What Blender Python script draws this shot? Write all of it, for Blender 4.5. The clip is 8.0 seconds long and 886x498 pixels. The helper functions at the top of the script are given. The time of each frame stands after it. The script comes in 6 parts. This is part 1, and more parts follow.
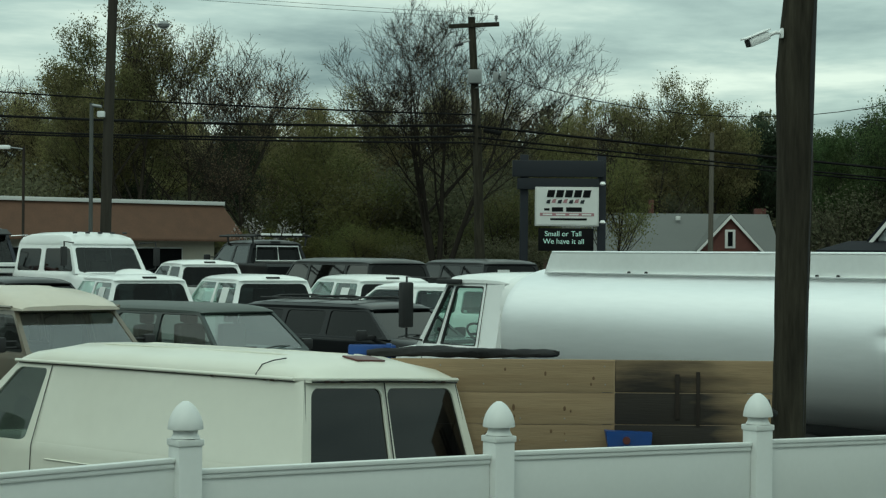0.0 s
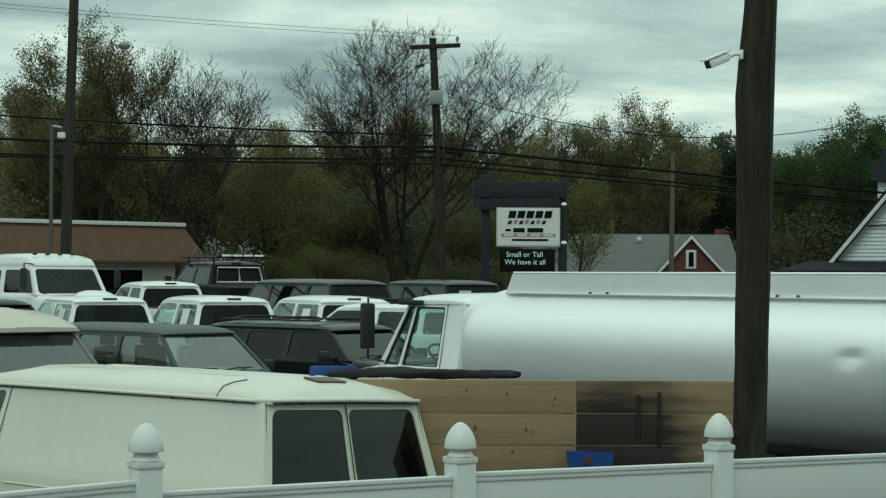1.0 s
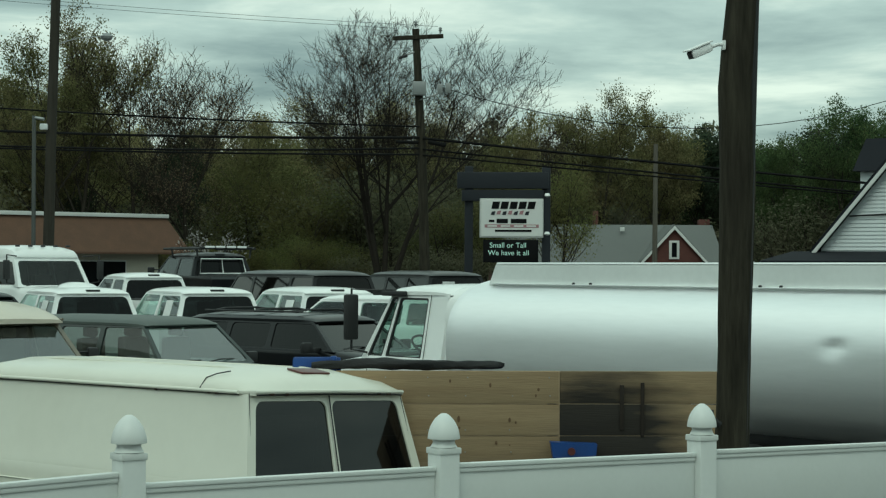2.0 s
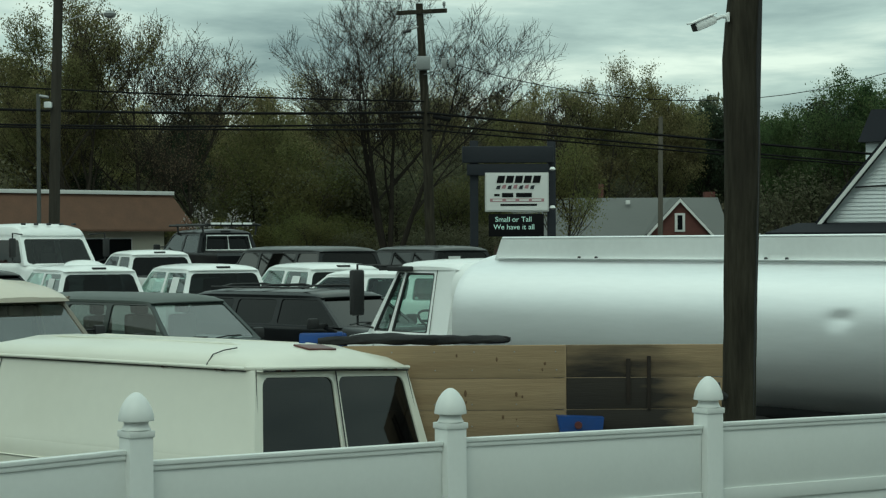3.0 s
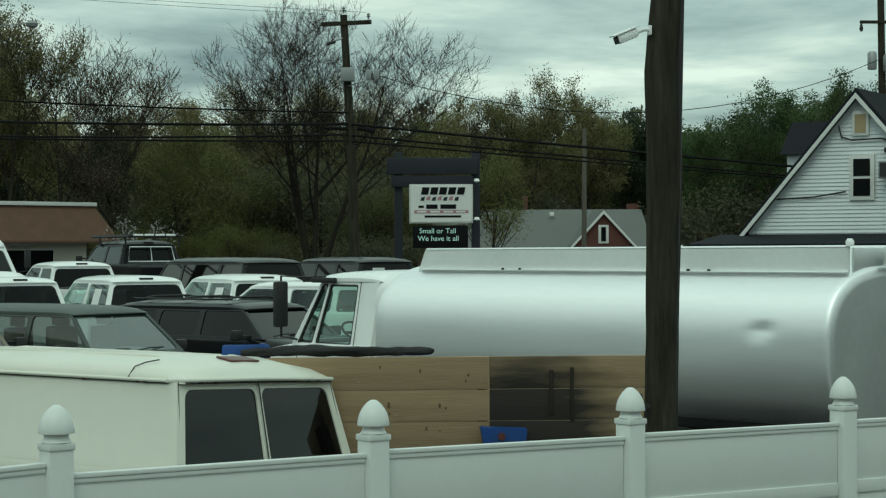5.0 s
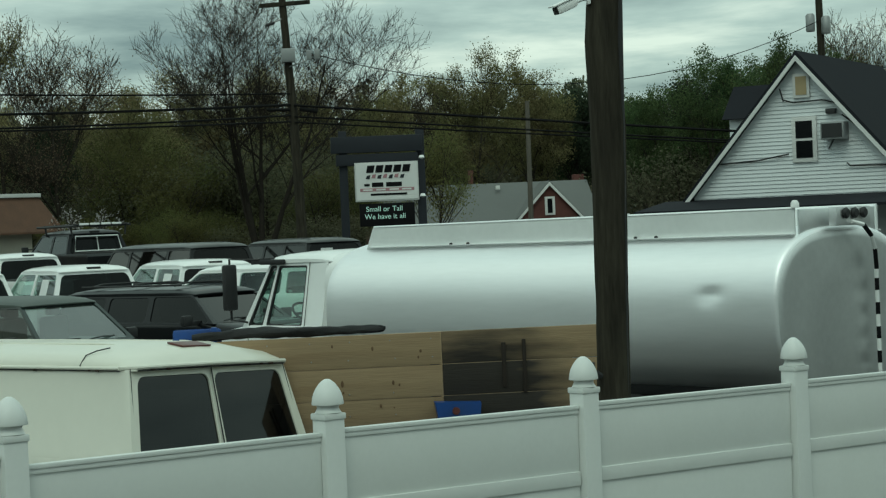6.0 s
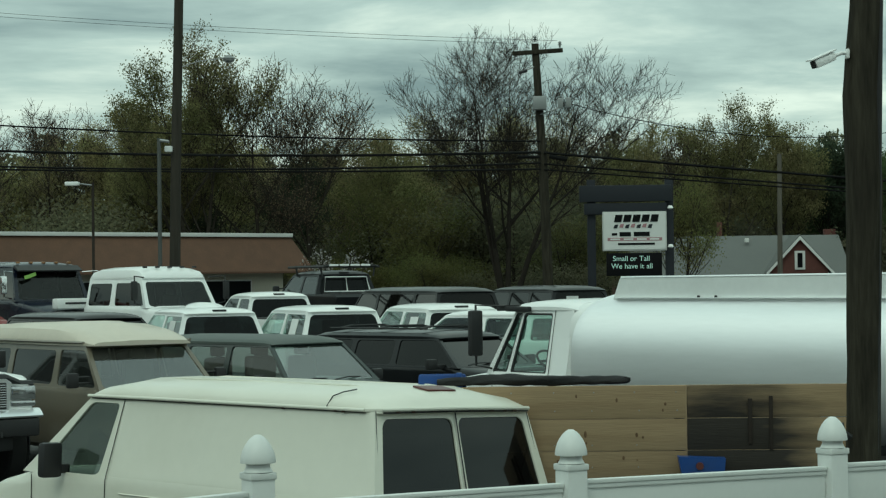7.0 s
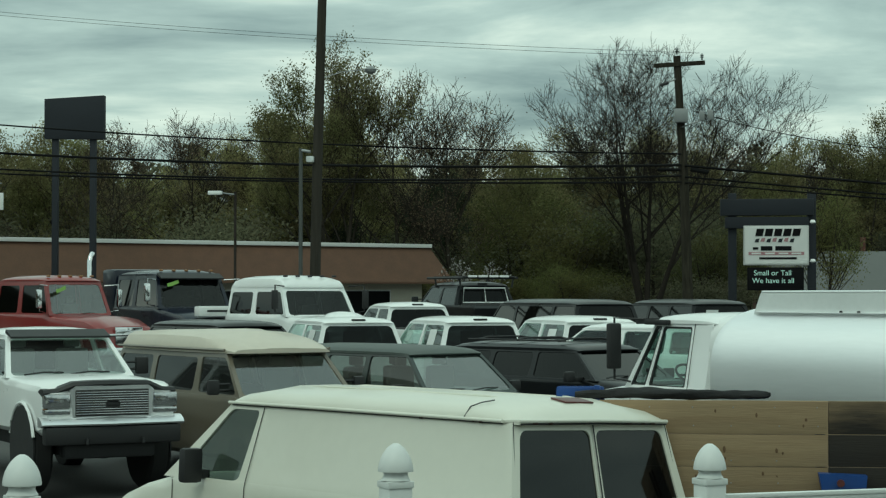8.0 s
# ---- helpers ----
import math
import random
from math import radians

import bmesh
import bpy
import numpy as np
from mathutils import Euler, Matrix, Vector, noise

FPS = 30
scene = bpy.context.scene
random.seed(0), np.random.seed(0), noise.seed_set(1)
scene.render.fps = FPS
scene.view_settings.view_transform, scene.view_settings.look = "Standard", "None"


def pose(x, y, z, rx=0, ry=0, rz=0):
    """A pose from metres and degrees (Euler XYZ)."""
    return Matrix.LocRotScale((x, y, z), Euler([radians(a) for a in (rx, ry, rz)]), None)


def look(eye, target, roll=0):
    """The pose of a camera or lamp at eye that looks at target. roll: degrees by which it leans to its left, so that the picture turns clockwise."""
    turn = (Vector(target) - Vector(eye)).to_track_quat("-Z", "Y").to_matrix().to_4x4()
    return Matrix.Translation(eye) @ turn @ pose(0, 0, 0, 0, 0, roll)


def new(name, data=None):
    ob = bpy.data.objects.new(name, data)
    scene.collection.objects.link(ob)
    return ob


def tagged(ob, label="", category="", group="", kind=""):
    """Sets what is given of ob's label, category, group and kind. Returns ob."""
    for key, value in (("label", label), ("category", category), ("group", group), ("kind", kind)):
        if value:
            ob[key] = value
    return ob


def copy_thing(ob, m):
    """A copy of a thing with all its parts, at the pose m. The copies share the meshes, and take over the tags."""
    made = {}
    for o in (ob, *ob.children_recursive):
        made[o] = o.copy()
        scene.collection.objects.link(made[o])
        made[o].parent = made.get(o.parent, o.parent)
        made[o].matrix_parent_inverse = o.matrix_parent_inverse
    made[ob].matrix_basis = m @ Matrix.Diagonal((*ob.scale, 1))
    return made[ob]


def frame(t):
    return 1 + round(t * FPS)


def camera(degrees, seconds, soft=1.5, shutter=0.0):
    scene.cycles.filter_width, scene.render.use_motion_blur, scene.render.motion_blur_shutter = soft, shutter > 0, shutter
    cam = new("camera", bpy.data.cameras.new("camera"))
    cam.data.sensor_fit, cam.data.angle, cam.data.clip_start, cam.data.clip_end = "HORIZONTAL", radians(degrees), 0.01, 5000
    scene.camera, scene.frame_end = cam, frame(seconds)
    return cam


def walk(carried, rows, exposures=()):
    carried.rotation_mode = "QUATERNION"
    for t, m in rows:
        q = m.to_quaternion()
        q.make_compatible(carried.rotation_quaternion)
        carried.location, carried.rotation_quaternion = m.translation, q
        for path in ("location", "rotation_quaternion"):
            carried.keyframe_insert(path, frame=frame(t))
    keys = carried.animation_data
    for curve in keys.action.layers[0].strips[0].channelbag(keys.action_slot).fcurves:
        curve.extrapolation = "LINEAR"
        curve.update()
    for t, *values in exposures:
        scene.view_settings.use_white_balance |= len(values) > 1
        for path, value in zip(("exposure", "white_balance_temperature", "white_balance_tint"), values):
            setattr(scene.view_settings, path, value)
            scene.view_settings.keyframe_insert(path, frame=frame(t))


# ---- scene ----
cam = camera(25.6, 8.0, soft=1.25)
# seconds, x, y, z, yaw, pitch, lean
ROWS = [
    (0.0, 0.0000, 0.0000, 2.9500, 0.000, 0.113, 0.458),
    (0.5, 0.0022, 0.0007, 2.9469, -0.483, 0.349, 0.419),
    (1.0, 0.0030, 0.0000, 2.9514, -1.122, 0.732, 0.358),
    (1.5, 0.0037, 0.0004, 2.9508, -1.585, 0.785, 0.359),
    (1.7, 0.0040, 0.0005, 2.9510, -1.635, 0.695, 0.340),
    (2.8, 0.0080, 0.0018, 2.9530, -1.408, -0.145, -0.200),
    (3.0, 0.0083, 0.0021, 2.9539, -1.441, -0.277, -0.259),
    (3.5, 0.0087, 0.0000, 2.9565, -1.476, -0.603, -0.575),
    (4.0, 0.0101, 0.0009, 2.9555, -1.924, -0.384, -0.599),
    (4.5, 0.0207, 0.0007, 2.9540, -2.891, -0.086, -0.398),
    (4.7, 0.0200, 0.0005, 2.9540, -3.323, 0.055, -0.200),
    (5.8, 0.0081, -0.0004, 2.9520, -5.165, -0.086, -1.533),
    (6.0, 0.0152, -0.0037, 2.9477, -5.176, -0.665, -2.422),
    (6.5, 0.0162, -0.0076, 2.9512, -2.945, -0.521, -2.606),
    (7.0, -0.0009, 0.0042, 2.9605, 1.992, 0.925, -0.682),
    (7.5, -0.0035, 0.0000, 2.9509, 4.349, 1.078, -0.252),
    (8.0, -0.0038, 0.0017, 2.9549, 6.069, 1.295, 0.000),
]
walk(cam, [(t, pose(x, y, z, 90 + p, 0, w) @ pose(0, 0, 0, 0, 0, r)) for t, x, y, z, w, p, r in ROWS],
     exposures=[(0.0, -0.03, 6400, -15), (4.5, -0.02, 6400, -15), (5.8, -0.13, 6400, -15), (6.5, -0.11, 6400, -15), (7.2, -0.05, 6400, -15), (8.0, -0.06, 6400, -15)])

# ---- sky and sun ----
world = bpy.data.worlds.new("overcast_sky")
scene.world = world
world.use_nodes = True
wn, wl = world.node_tree.nodes, world.node_tree.links
wn.clear()


def wnode(kind, **kw):
    n = wn.new(kind)
    for k, v in kw.items():
        n.inputs[k].default_value = v
    return n


w_out = wn.new("ShaderNodeOutputWorld")
w_bg = wnode("ShaderNodeBackground", Strength=1.0)
w_sky = wn.new("ShaderNodeTexSky")
w_sky.sky_type, w_sky.sun_disc = "NISHITA", False
w_sky.sun_elevation, w_sky.sun_rotation = radians(52), radians(205)
w_tc = wn.new("ShaderNodeTexCoord")
w_sep = wn.new("ShaderNodeSeparateXYZ")
wl.new(w_tc.outputs["Generated"], w_sep.inputs[0])


def wmath(op, a, b):
    n = wn.new("ShaderNodeMath")
    n.operation = op
    for i, v in enumerate((a, b)):
        if isinstance(v, (int, float)):
            n.inputs[i].default_value = v
        else:
            wl.new(v, n.inputs[i])
    return n.outputs[0]


z_up = wmath("ADD", wmath("MAXIMUM", w_sep.outputs["Z"], 0.0), 0.10)
w_uv = wn.new("ShaderNodeCombineXYZ")
wl.new(wmath("DIVIDE", w_sep.outputs["X"], z_up), w_uv.inputs[0])
wl.new(wmath("MULTIPLY", wmath("DIVIDE", w_sep.outputs["Y"], z_up), 1.15), w_uv.inputs[1])
w_n = wnode("ShaderNodeTexNoise", Scale=0.95, Detail=8.0, Roughness=0.56, Distortion=0.25)
wl.new(w_uv.outputs[0], w_n.inputs["Vector"])
w_ramp = wn.new("ShaderNodeValToRGB")
els = w_ramp.color_ramp.elements
els[0].position, els[0].color = 0.30, (0.23, 0.285, 0.312, 1)
els[1].position, els[1].color = 0.64, (0.95, 0.965, 0.925, 1)
e = els.new(0.50)
e.color = (0.55, 0.62, 0.625, 1)
wl.new(w_n.outputs["Fac"], w_ramp.inputs[0])
w_mul = wn.new("ShaderNodeVectorMath")
w_mul.operation = "SCALE"
w_mul.inputs["Scale"].default_value = 0.10
wl.new(w_sky.outputs[0], w_mul.inputs[0])
w_mix = wn.new("ShaderNodeMix")
w_mix.data_type = "RGBA"
w_mix.inputs["Factor"].default_value = 0.88
wl.new(w_mul.outputs[0], w_mix.inputs[6])
wl.new(w_ramp.outputs[0], w_mix.inputs[7])
wl.new(w_mix.outputs[2], w_bg.inputs["Color"])
# an overcast sky grows brighter from the horizon to the zenith
wl.new(wmath("ADD", wmath("MULTIPLY", wmath("MAXIMUM", w_sep.outputs["Z"], 0.0), 0.55), 0.97), w_bg.inputs["Strength"])
wl.new(w_bg.outputs[0], w_out.inputs[0])

sun = new("sun", bpy.data.lights.new("sun", "SUN"))
sun.data.energy, sun.data.angle, sun.data.color = 0.5, radians(25), (1.0, 0.97, 0.92)
sun.matrix_world = look((-30, -60, 90), (0, 20, 0))

# ---- materials ----
MATS = {}


def mat(name, color, rough=0.5, metal=0.0, var=0.12, scale=3.0, grain=40.0, bump=0.0, blotch=None, blotch_amt=0.0, coat=0.0, spec=0.5, island=0.0, stretch=(1, 1, 1)):
    """A node material with variation at two scales; a second colour in patches serves for stains and for painted
    reflection.
    """
    if name in MATS:
        return MATS[name]
    m = bpy.data.materials.new(name)
    m.use_nodes = True
    nt = m.node_tree
    n, l = nt.nodes, nt.links
    b = n["Principled BSDF"]
    b.inputs["Roughness"].default_value, b.inputs["Metallic"].default_value = rough, metal
    b.inputs["Coat Weight"].default_value = coat
    b.inputs["Coat Roughness"].default_value = 0.08
    b.inputs["Specular IOR Level"].default_value = spec
    tc = n.new("ShaderNodeTexCoord")
    mp = n.new("ShaderNodeMapping")
    mp.inputs["Scale"].default_value = stretch
    l.new(tc.outputs["Object"], mp.inputs[0])
    big, fine = n.new("ShaderNodeTexNoise"), n.new("ShaderNodeTexNoise")
    big.inputs["Scale"].default_value, big.inputs["Detail"].default_value = scale, 5
    fine.inputs["Scale"].default_value, fine.inputs["Detail"].default_value = grain, 3
    l.new(mp.outputs[0], big.inputs["Vector"])
    l.new(mp.outputs[0], fine.inputs["Vector"])
    add = n.new("ShaderNodeMath")
    add.operation = "MULTIPLY_ADD"
    l.new(fine.outputs["Fac"], add.inputs[0])
    add.inputs[1].default_value = 0.45
    l.new(big.outputs["Fac"], add.inputs[2])
    last = add.outputs[0]
    if island:
        geo, obj, isl = n.new("ShaderNodeNewGeometry"), n.new("ShaderNodeObjectInfo"), n.new("ShaderNodeMath")
        isl.operation = "MULTIPLY_ADD"
        two = n.new("ShaderNodeMath")
        l.new(geo.outputs["Random Per Island"], two.inputs[0])
        l.new(obj.outputs["Random"], two.inputs[1])
        l.new(two.outputs[0], isl.inputs[0])
        isl.inputs[1].default_value = island
        l.new(last, isl.inputs[2])
        last = isl.outputs[0]
    mr = n.new("ShaderNodeMapRange")
    mr.inputs["From Min"].default_value, mr.inputs["From Max"].default_value = 0.35, 1.1 + island * 1.4
    mr.inputs["To Min"].default_value, mr.inputs["To Max"].default_value = 1 - var, 1 + var
    l.new(last, mr.inputs["Value"])
    sc = n.new("ShaderNodeVectorMath")
    sc.operation = "SCALE"
    sc.inputs[0].default_value = color
    l.new(mr.outputs[0], sc.inputs["Scale"])
    out = sc.outputs[0]
    if blotch:
        sn = n.new("ShaderNodeTexNoise")
        sn.inputs["Scale"].default_value, sn.inputs["Detail"].default_value = scale * 0.6, 6
        l.new(mp.outputs[0], sn.inputs["Vector"])
        cr = n.new("ShaderNodeMapRange")
        cr.inputs["From Min"].default_value, cr.inputs["From Max"].default_value = 0.48, 0.72
        cr.inputs["To Max"].default_value = blotch_amt
        l.new(sn.outputs["Fac"], cr.inputs["Value"])
        mx = n.new("ShaderNodeMix")
        mx.data_type = "RGBA"
        l.new(cr.outputs[0], mx.inputs["Factor"])
        l.new(out, mx.inputs[6])
        mx.inputs[7].default_value = (*blotch, 1)
        out = mx.outputs[2]
    l.new(out, b.inputs["Base Color"])
    rr = n.new("ShaderNodeMapRange")
    rr.inputs["To Min"].default_value, rr.inputs["To Max"].default_value = max(0.02, rough - 0.08), min(1, rough + 0.08)
    l.new(big.outputs["Fac"], rr.inputs["Value"])
    l.new(rr.outputs[0], b.inputs["Roughness"])
    if bump:
        bp = n.new("ShaderNodeBump")
        bp.inputs["Strength"].default_value, bp.inputs["Distance"].default_value = bump, 0.01
        l.new(fine.outputs["Fac"], bp.inputs["Height"])
        l.new(bp.outputs[0], b.inputs["Normal"])
    MATS[name] = m
    return m


def glass(name, tint, rough=0.0, haze=0.03, gloss=0.075):
    """A thin pane: what lies behind shows through its tint, with the gloss of glass over it."""
    m = bpy.data.materials.new(name)
    m.use_nodes = True
    n, l = m.node_tree.nodes, m.node_tree.links
    n.clear()
    out, mix, lw = n.new("ShaderNodeOutputMaterial"), n.new("ShaderNodeMixShader"), n.new("ShaderNodeLayerWeight")
    tr, gl = n.new("ShaderNodeBsdfTransparent"), n.new("ShaderNodeBsdfGlossy")
    fr, edge = n.new("ShaderNodeMath"), n.new("ShaderNodeMath")
    edge.operation, fr.operation = "POWER", "MULTIPLY_ADD"
    edge.inputs[1].default_value, fr.inputs[1].default_value, fr.inputs[2].default_value = 3.2, 0.75, gloss
    l.new(lw.outputs["Facing"], edge.inputs[0])
    l.new(edge.outputs[0], fr.inputs[0])
    # a pale film over the pane: dust, and sky reflection put into colour
    film, veil, dm = n.new("ShaderNodeBsdfDiffuse"), n.new("ShaderNodeMixShader"), n.new("ShaderNodeTexNoise")
    film.inputs[0].default_value = (0.45, 0.47, 0.45, 1)
    tc, dr = n.new("ShaderNodeTexCoord"), n.new("ShaderNodeMapRange")
    dm.inputs["Scale"].default_value, dm.inputs["Detail"].default_value = 2.2, 5
    l.new(tc.outputs["Object"], dm.inputs["Vector"])
    l.new(dm.outputs["Fac"], dr.inputs["Value"])
    dr.inputs["From Min"].default_value, dr.inputs["From Max"].default_value = 0.3, 0.75
    dr.inputs["To Min"].default_value, dr.inputs["To Max"].default_value = haze * 0.4, haze * 1.7
    l.new(dr.outputs[0], veil.inputs[0])
    l.new(tr.outputs[0], veil.inputs[1])
    l.new(film.outputs[0], veil.inputs[2])
    tr.inputs[0].default_value = (*tint, 1)
    gl.inputs["Roughness"].default_value = 0.03 + rough
    l.new(fr.outputs[0], mix.inputs[0])
    l.new(veil.outputs[0], mix.inputs[1])
    l.new(gl.outputs[0], mix.inputs[2])
    l.new(mix.outputs[0], out.inputs[0])
    return m


def leaf_mat(name, a, b):
    """Foliage: colour varies from clump to clump between a and b, with light passing through."""
    m = bpy.data.materials.new(name)
    m.use_nodes = True
    n, l = m.node_tree.nodes, m.node_tree.links
    p = n["Principled BSDF"]
    geo, mx, obj = n.new("ShaderNodeNewGeometry"), n.new("ShaderNodeMix"), n.new("ShaderNodeObjectInfo")
    mx.data_type = "RGBA"
    l.new(geo.outputs["Random Per Island"], mx.inputs["Factor"])
    mx.inputs[6].default_value, mx.inputs[7].default_value = (*a, 1), (*b, 1)
    hs = n.new("ShaderNodeHueSaturation")
    mr = n.new("ShaderNodeMapRange")
    mr.inputs["To Min"].default_value, mr.inputs["To Max"].default_value = 0.65, 1.3
    l.new(obj.outputs["Random"], mr.inputs["Value"])
    l.new(mr.outputs[0], hs.inputs["Value"])
    pn, pm = n.new("ShaderNodeTexNoise"), n.new("ShaderNodeMapRange")
    pn.inputs["Scale"].default_value, pn.inputs["Detail"].default_value = 0.32, 3
    l.new(geo.outputs["Position"], pn.inputs["Vector"])
    l.new(pn.outputs["Fac"], pm.inputs["Value"])
    pm.inputs["From Min"].default_value, pm.inputs["From Max"].default_value = 0.35, 0.65
    pm.inputs["To Min"].default_value, pm.inputs["To Max"].default_value = 0.47, 0.52
    l.new(pm.outputs[0], hs.inputs["Hue"])
    l.new(mx.outputs[2], hs.inputs["Color"])
    l.new(hs.outputs[0], p.inputs["Base Color"])
    p.inputs["Roughness"].default_value = 0.75
    p.inputs["Specular IOR Level"].default_value = 0.15
    tl, mx2 = n.new("ShaderNodeBsdfTranslucent"), n.new("ShaderNodeMixShader")
    mx2.inputs[0].default_value = 0.45
    l.new(hs.outputs[0], tl.inputs[0])
    l.new(p.outputs[0], mx2.inputs[1])
    l.new(tl.outputs[0], mx2.inputs[2])
    l.new(mx2.outputs[0], n["Material Output"].inputs[0])
    return m


VINYL = mat("white_vinyl", (0.72, 0.74, 0.72), 0.42, var=0.05, scale=1.5, grain=30, blotch=(0.55, 0.57, 0.52), blotch_amt=0.25)
CREAM = mat("cream_paint", (0.74, 0.73, 0.64), 0.36, var=0.05, scale=0.8, grain=9, coat=0.25, blotch=(0.54, 0.51, 0.40), blotch_amt=0.40)
WHITE = mat("white_paint", (0.87, 0.88, 0.87), 0.3, var=0.03, scale=1.0, grain=8, coat=0.5)
BEIGE = mat("beige_paint", (0.17, 0.145, 0.108), 0.35, metal=0.15, var=0.06, scale=1, grain=10, coat=0.5)
TAN = mat("tan_roof_paint", (0.60, 0.545, 0.455), 0.45, var=0.08, scale=1, grain=8, coat=0.2)
GREEN = mat("dark_green_paint", (0.016, 0.026, 0.024), 0.34, var=0.1, scale=1, grain=8, coat=0.5, spec=0.3)
FADED = mat("faded_green_roof", (0.07, 0.085, 0.078), 0.5, var=0.2, scale=1.5, grain=8)
BLACKP = mat("black_paint", (0.005, 0.0055, 0.007), 0.30, var=0.1, scale=1, grain=8, coat=0.3, spec=0.2)
GREYP = mat("charcoal_paint", (0.013, 0.014, 0.015), 0.36, var=0.2, scale=1, grain=8, coat=0.35, spec=0.3)
NAVY = mat("navy_paint", (0.005, 0.008, 0.020), 0.28, var=0.1, scale=1, grain=8, coat=0.4, spec=0.3)
RED = mat("red_paint", (0.22, 0.016, 0.015), 0.3, var=0.08, scale=1, grain=8, coat=0.7)
BLUE = mat("blue_paint", (0.009, 0.055, 0.24), 0.45, var=0.15, scale=3, grain=20, blotch=(0.02, 0.03, 0.06), blotch_amt=0.5)
RUBBER = mat("black_rubber", (0.013, 0.013, 0.013), 0.8, var=0.25, scale=8, grain=50, bump=0.2)
PLASTIC = mat("black_plastic", (0.018, 0.018, 0.019), 0.55, var=0.15, scale=5, grain=60)
INTERIOR = mat("dark_interior", (0.035, 0.035, 0.036), 0.8, var=0.2, scale=4, grain=40)
SEAT = mat("grey_seat_cloth", (0.13, 0.128, 0.12), 0.9, var=0.2, scale=6, grain=80)
POLISHED = mat("bright_polished_metal", (0.88, 0.89, 0.90), 0.30, metal=0.9, var=0.05)
CHROME = mat("chrome", (0.75, 0.76, 0.77), 0.12, metal=1.0, var=0.05)
STEEL = mat("rim_steel", (0.45, 0.45, 0.46), 0.35, metal=1.0, var=0.1)
ALU = mat("brushed_aluminium", (0.95, 0.955, 0.96), 0.50, metal=1.0, var=0.07, scale=0.6, grain=9, stretch=(0.35, 3, 3), blotch=(0.80, 0.81, 0.83), blotch_amt=0.35)
SILVER = mat("silver_plate", (0.80, 0.82, 0.81), 0.45, metal=0.15, var=0.08, scale=1.0, grain=14)
BARK_BARE = mat("black_bark", (0.026, 0.022, 0.018), 0.95, spec=0.1, var=0.3, scale=1.5, grain=12)
# the paler patches paint a mottled reflection into the metal's colour
ALU_END = mat("dull_aluminium", (0.74, 0.75, 0.75), 0.45, metal=1.0, var=0.12, scale=1.2, grain=14, blotch=(0.90, 0.90, 0.86), blotch_amt=0.6)
LAMP_RED = mat("red_lens", (0.10, 0.028, 0.024), 0.4, var=0.15, scale=8)
RUST = mat("rust", (0.035, 0.018, 0.011), 0.9, var=0.3, scale=20)
LAMP_AMBER = mat("amber_lens", (0.26, 0.13, 0.05), 0.3)
LAMP_CLEAR = mat("clear_lens", (0.52, 0.53, 0.54), 0.12, metal=0.85, var=0.2, scale=20)
PAPER = mat("white_paper", (0.75, 0.76, 0.75), 0.8, var=0.06)
STICKER = mat("lime_sticker", (0.20, 0.36, 0.07), 0.6)
TARP = mat("black_tarp", (0.012, 0.012, 0.013), 0.75, var=0.4, scale=10, grain=50, bump=0.5)
WOODPOLE = mat("weathered_pole_wood", (0.040, 0.036, 0.027), 0.9, var=0.75, scale=16, grain=70, bump=1.0, stretch=(1, 1, 0.10), blotch=(0.016, 0.014, 0.012), blotch_amt=0.6, spec=0.1)
BARK = mat("bark", (0.045, 0.038, 0.032), 0.95, spec=0.1, var=0.3, scale=1.5, grain=12)
POLEGREY = mat("grey_pole_wood", (0.045, 0.041, 0.034), 0.9, spec=0.1, var=0.4, scale=2, grain=20, stretch=(5, 5, 0.3))
GREYPOLE = mat("bleached_pole_wood", (0.12, 0.11, 0.092), 0.9, spec=0.1, var=0.3, scale=2, grain=20, stretch=(5, 5, 0.3))
GALVDARK = mat("dull_steel", (0.085, 0.09, 0.085), 0.6, metal=0.3, var=0.15, scale=2, grain=20)
BARK_DARK = mat("dark_bark", (0.050, 0.043, 0.034), 0.95, spec=0.1, var=0.3, scale=1.5, grain=12)
METALGREY = mat("grey_sign_metal", (0.028, 0.031, 0.038), 0.6, spec=0.2, var=0.12, scale=1, grain=10)
GALV = mat("galvanised_steel", (0.30, 0.31, 0.31), 0.5, metal=0.6, var=0.15, scale=2, grain=20)
SIGNWHITE = mat("sign_white", (0.80, 0.80, 0.78), 0.4, var=0.03)
INK = mat("sign_black", (0.008, 0.008, 0.009), 0.6, spec=0.1)
PINK = mat("sign_faded_red", (0.42, 0.22, 0.24), 0.5)
ASPHALT = mat("asphalt", (0.075, 0.074, 0.071), 0.9, var=0.35, scale=0.6, grain=60, bump=0.5, blotch=(0.045, 0.045, 0.045), blotch_amt=0.7)
BROWNROOF = mat("brown_shingle", (0.125, 0.068, 0.044), 0.9, var=0.4, scale=2.0, grain=16, island=0.5)
CREAMWALL = mat("cream_wall", (0.62, 0.58, 0.48), 0.8, var=0.1, scale=0.5, grain=8)
TRIMWHITE = mat("white_trim", (0.68, 0.68, 0.66), 0.6, var=0.08, scale=1)
SIDING = mat("white_siding", (0.72, 0.75, 0.76), 0.5, var=0.08, scale=0.6, grain=10, blotch=(0.5, 0.53, 0.54), blotch_amt=0.25)
SLATE = mat("dark_shingle", (0.018, 0.019, 0.023), 0.85, var=0.35, scale=0.7, grain=10, island=0.6, spec=0.08)
GREYROOF = mat("grey_shingle", (0.135, 0.14, 0.135), 0.9, var=0.15, scale=0.4, grain=6, island=0.4)
BRICK = mat("red_brick", (0.11, 0.042, 0.034), 0.9, var=0.25, scale=2, grain=12)
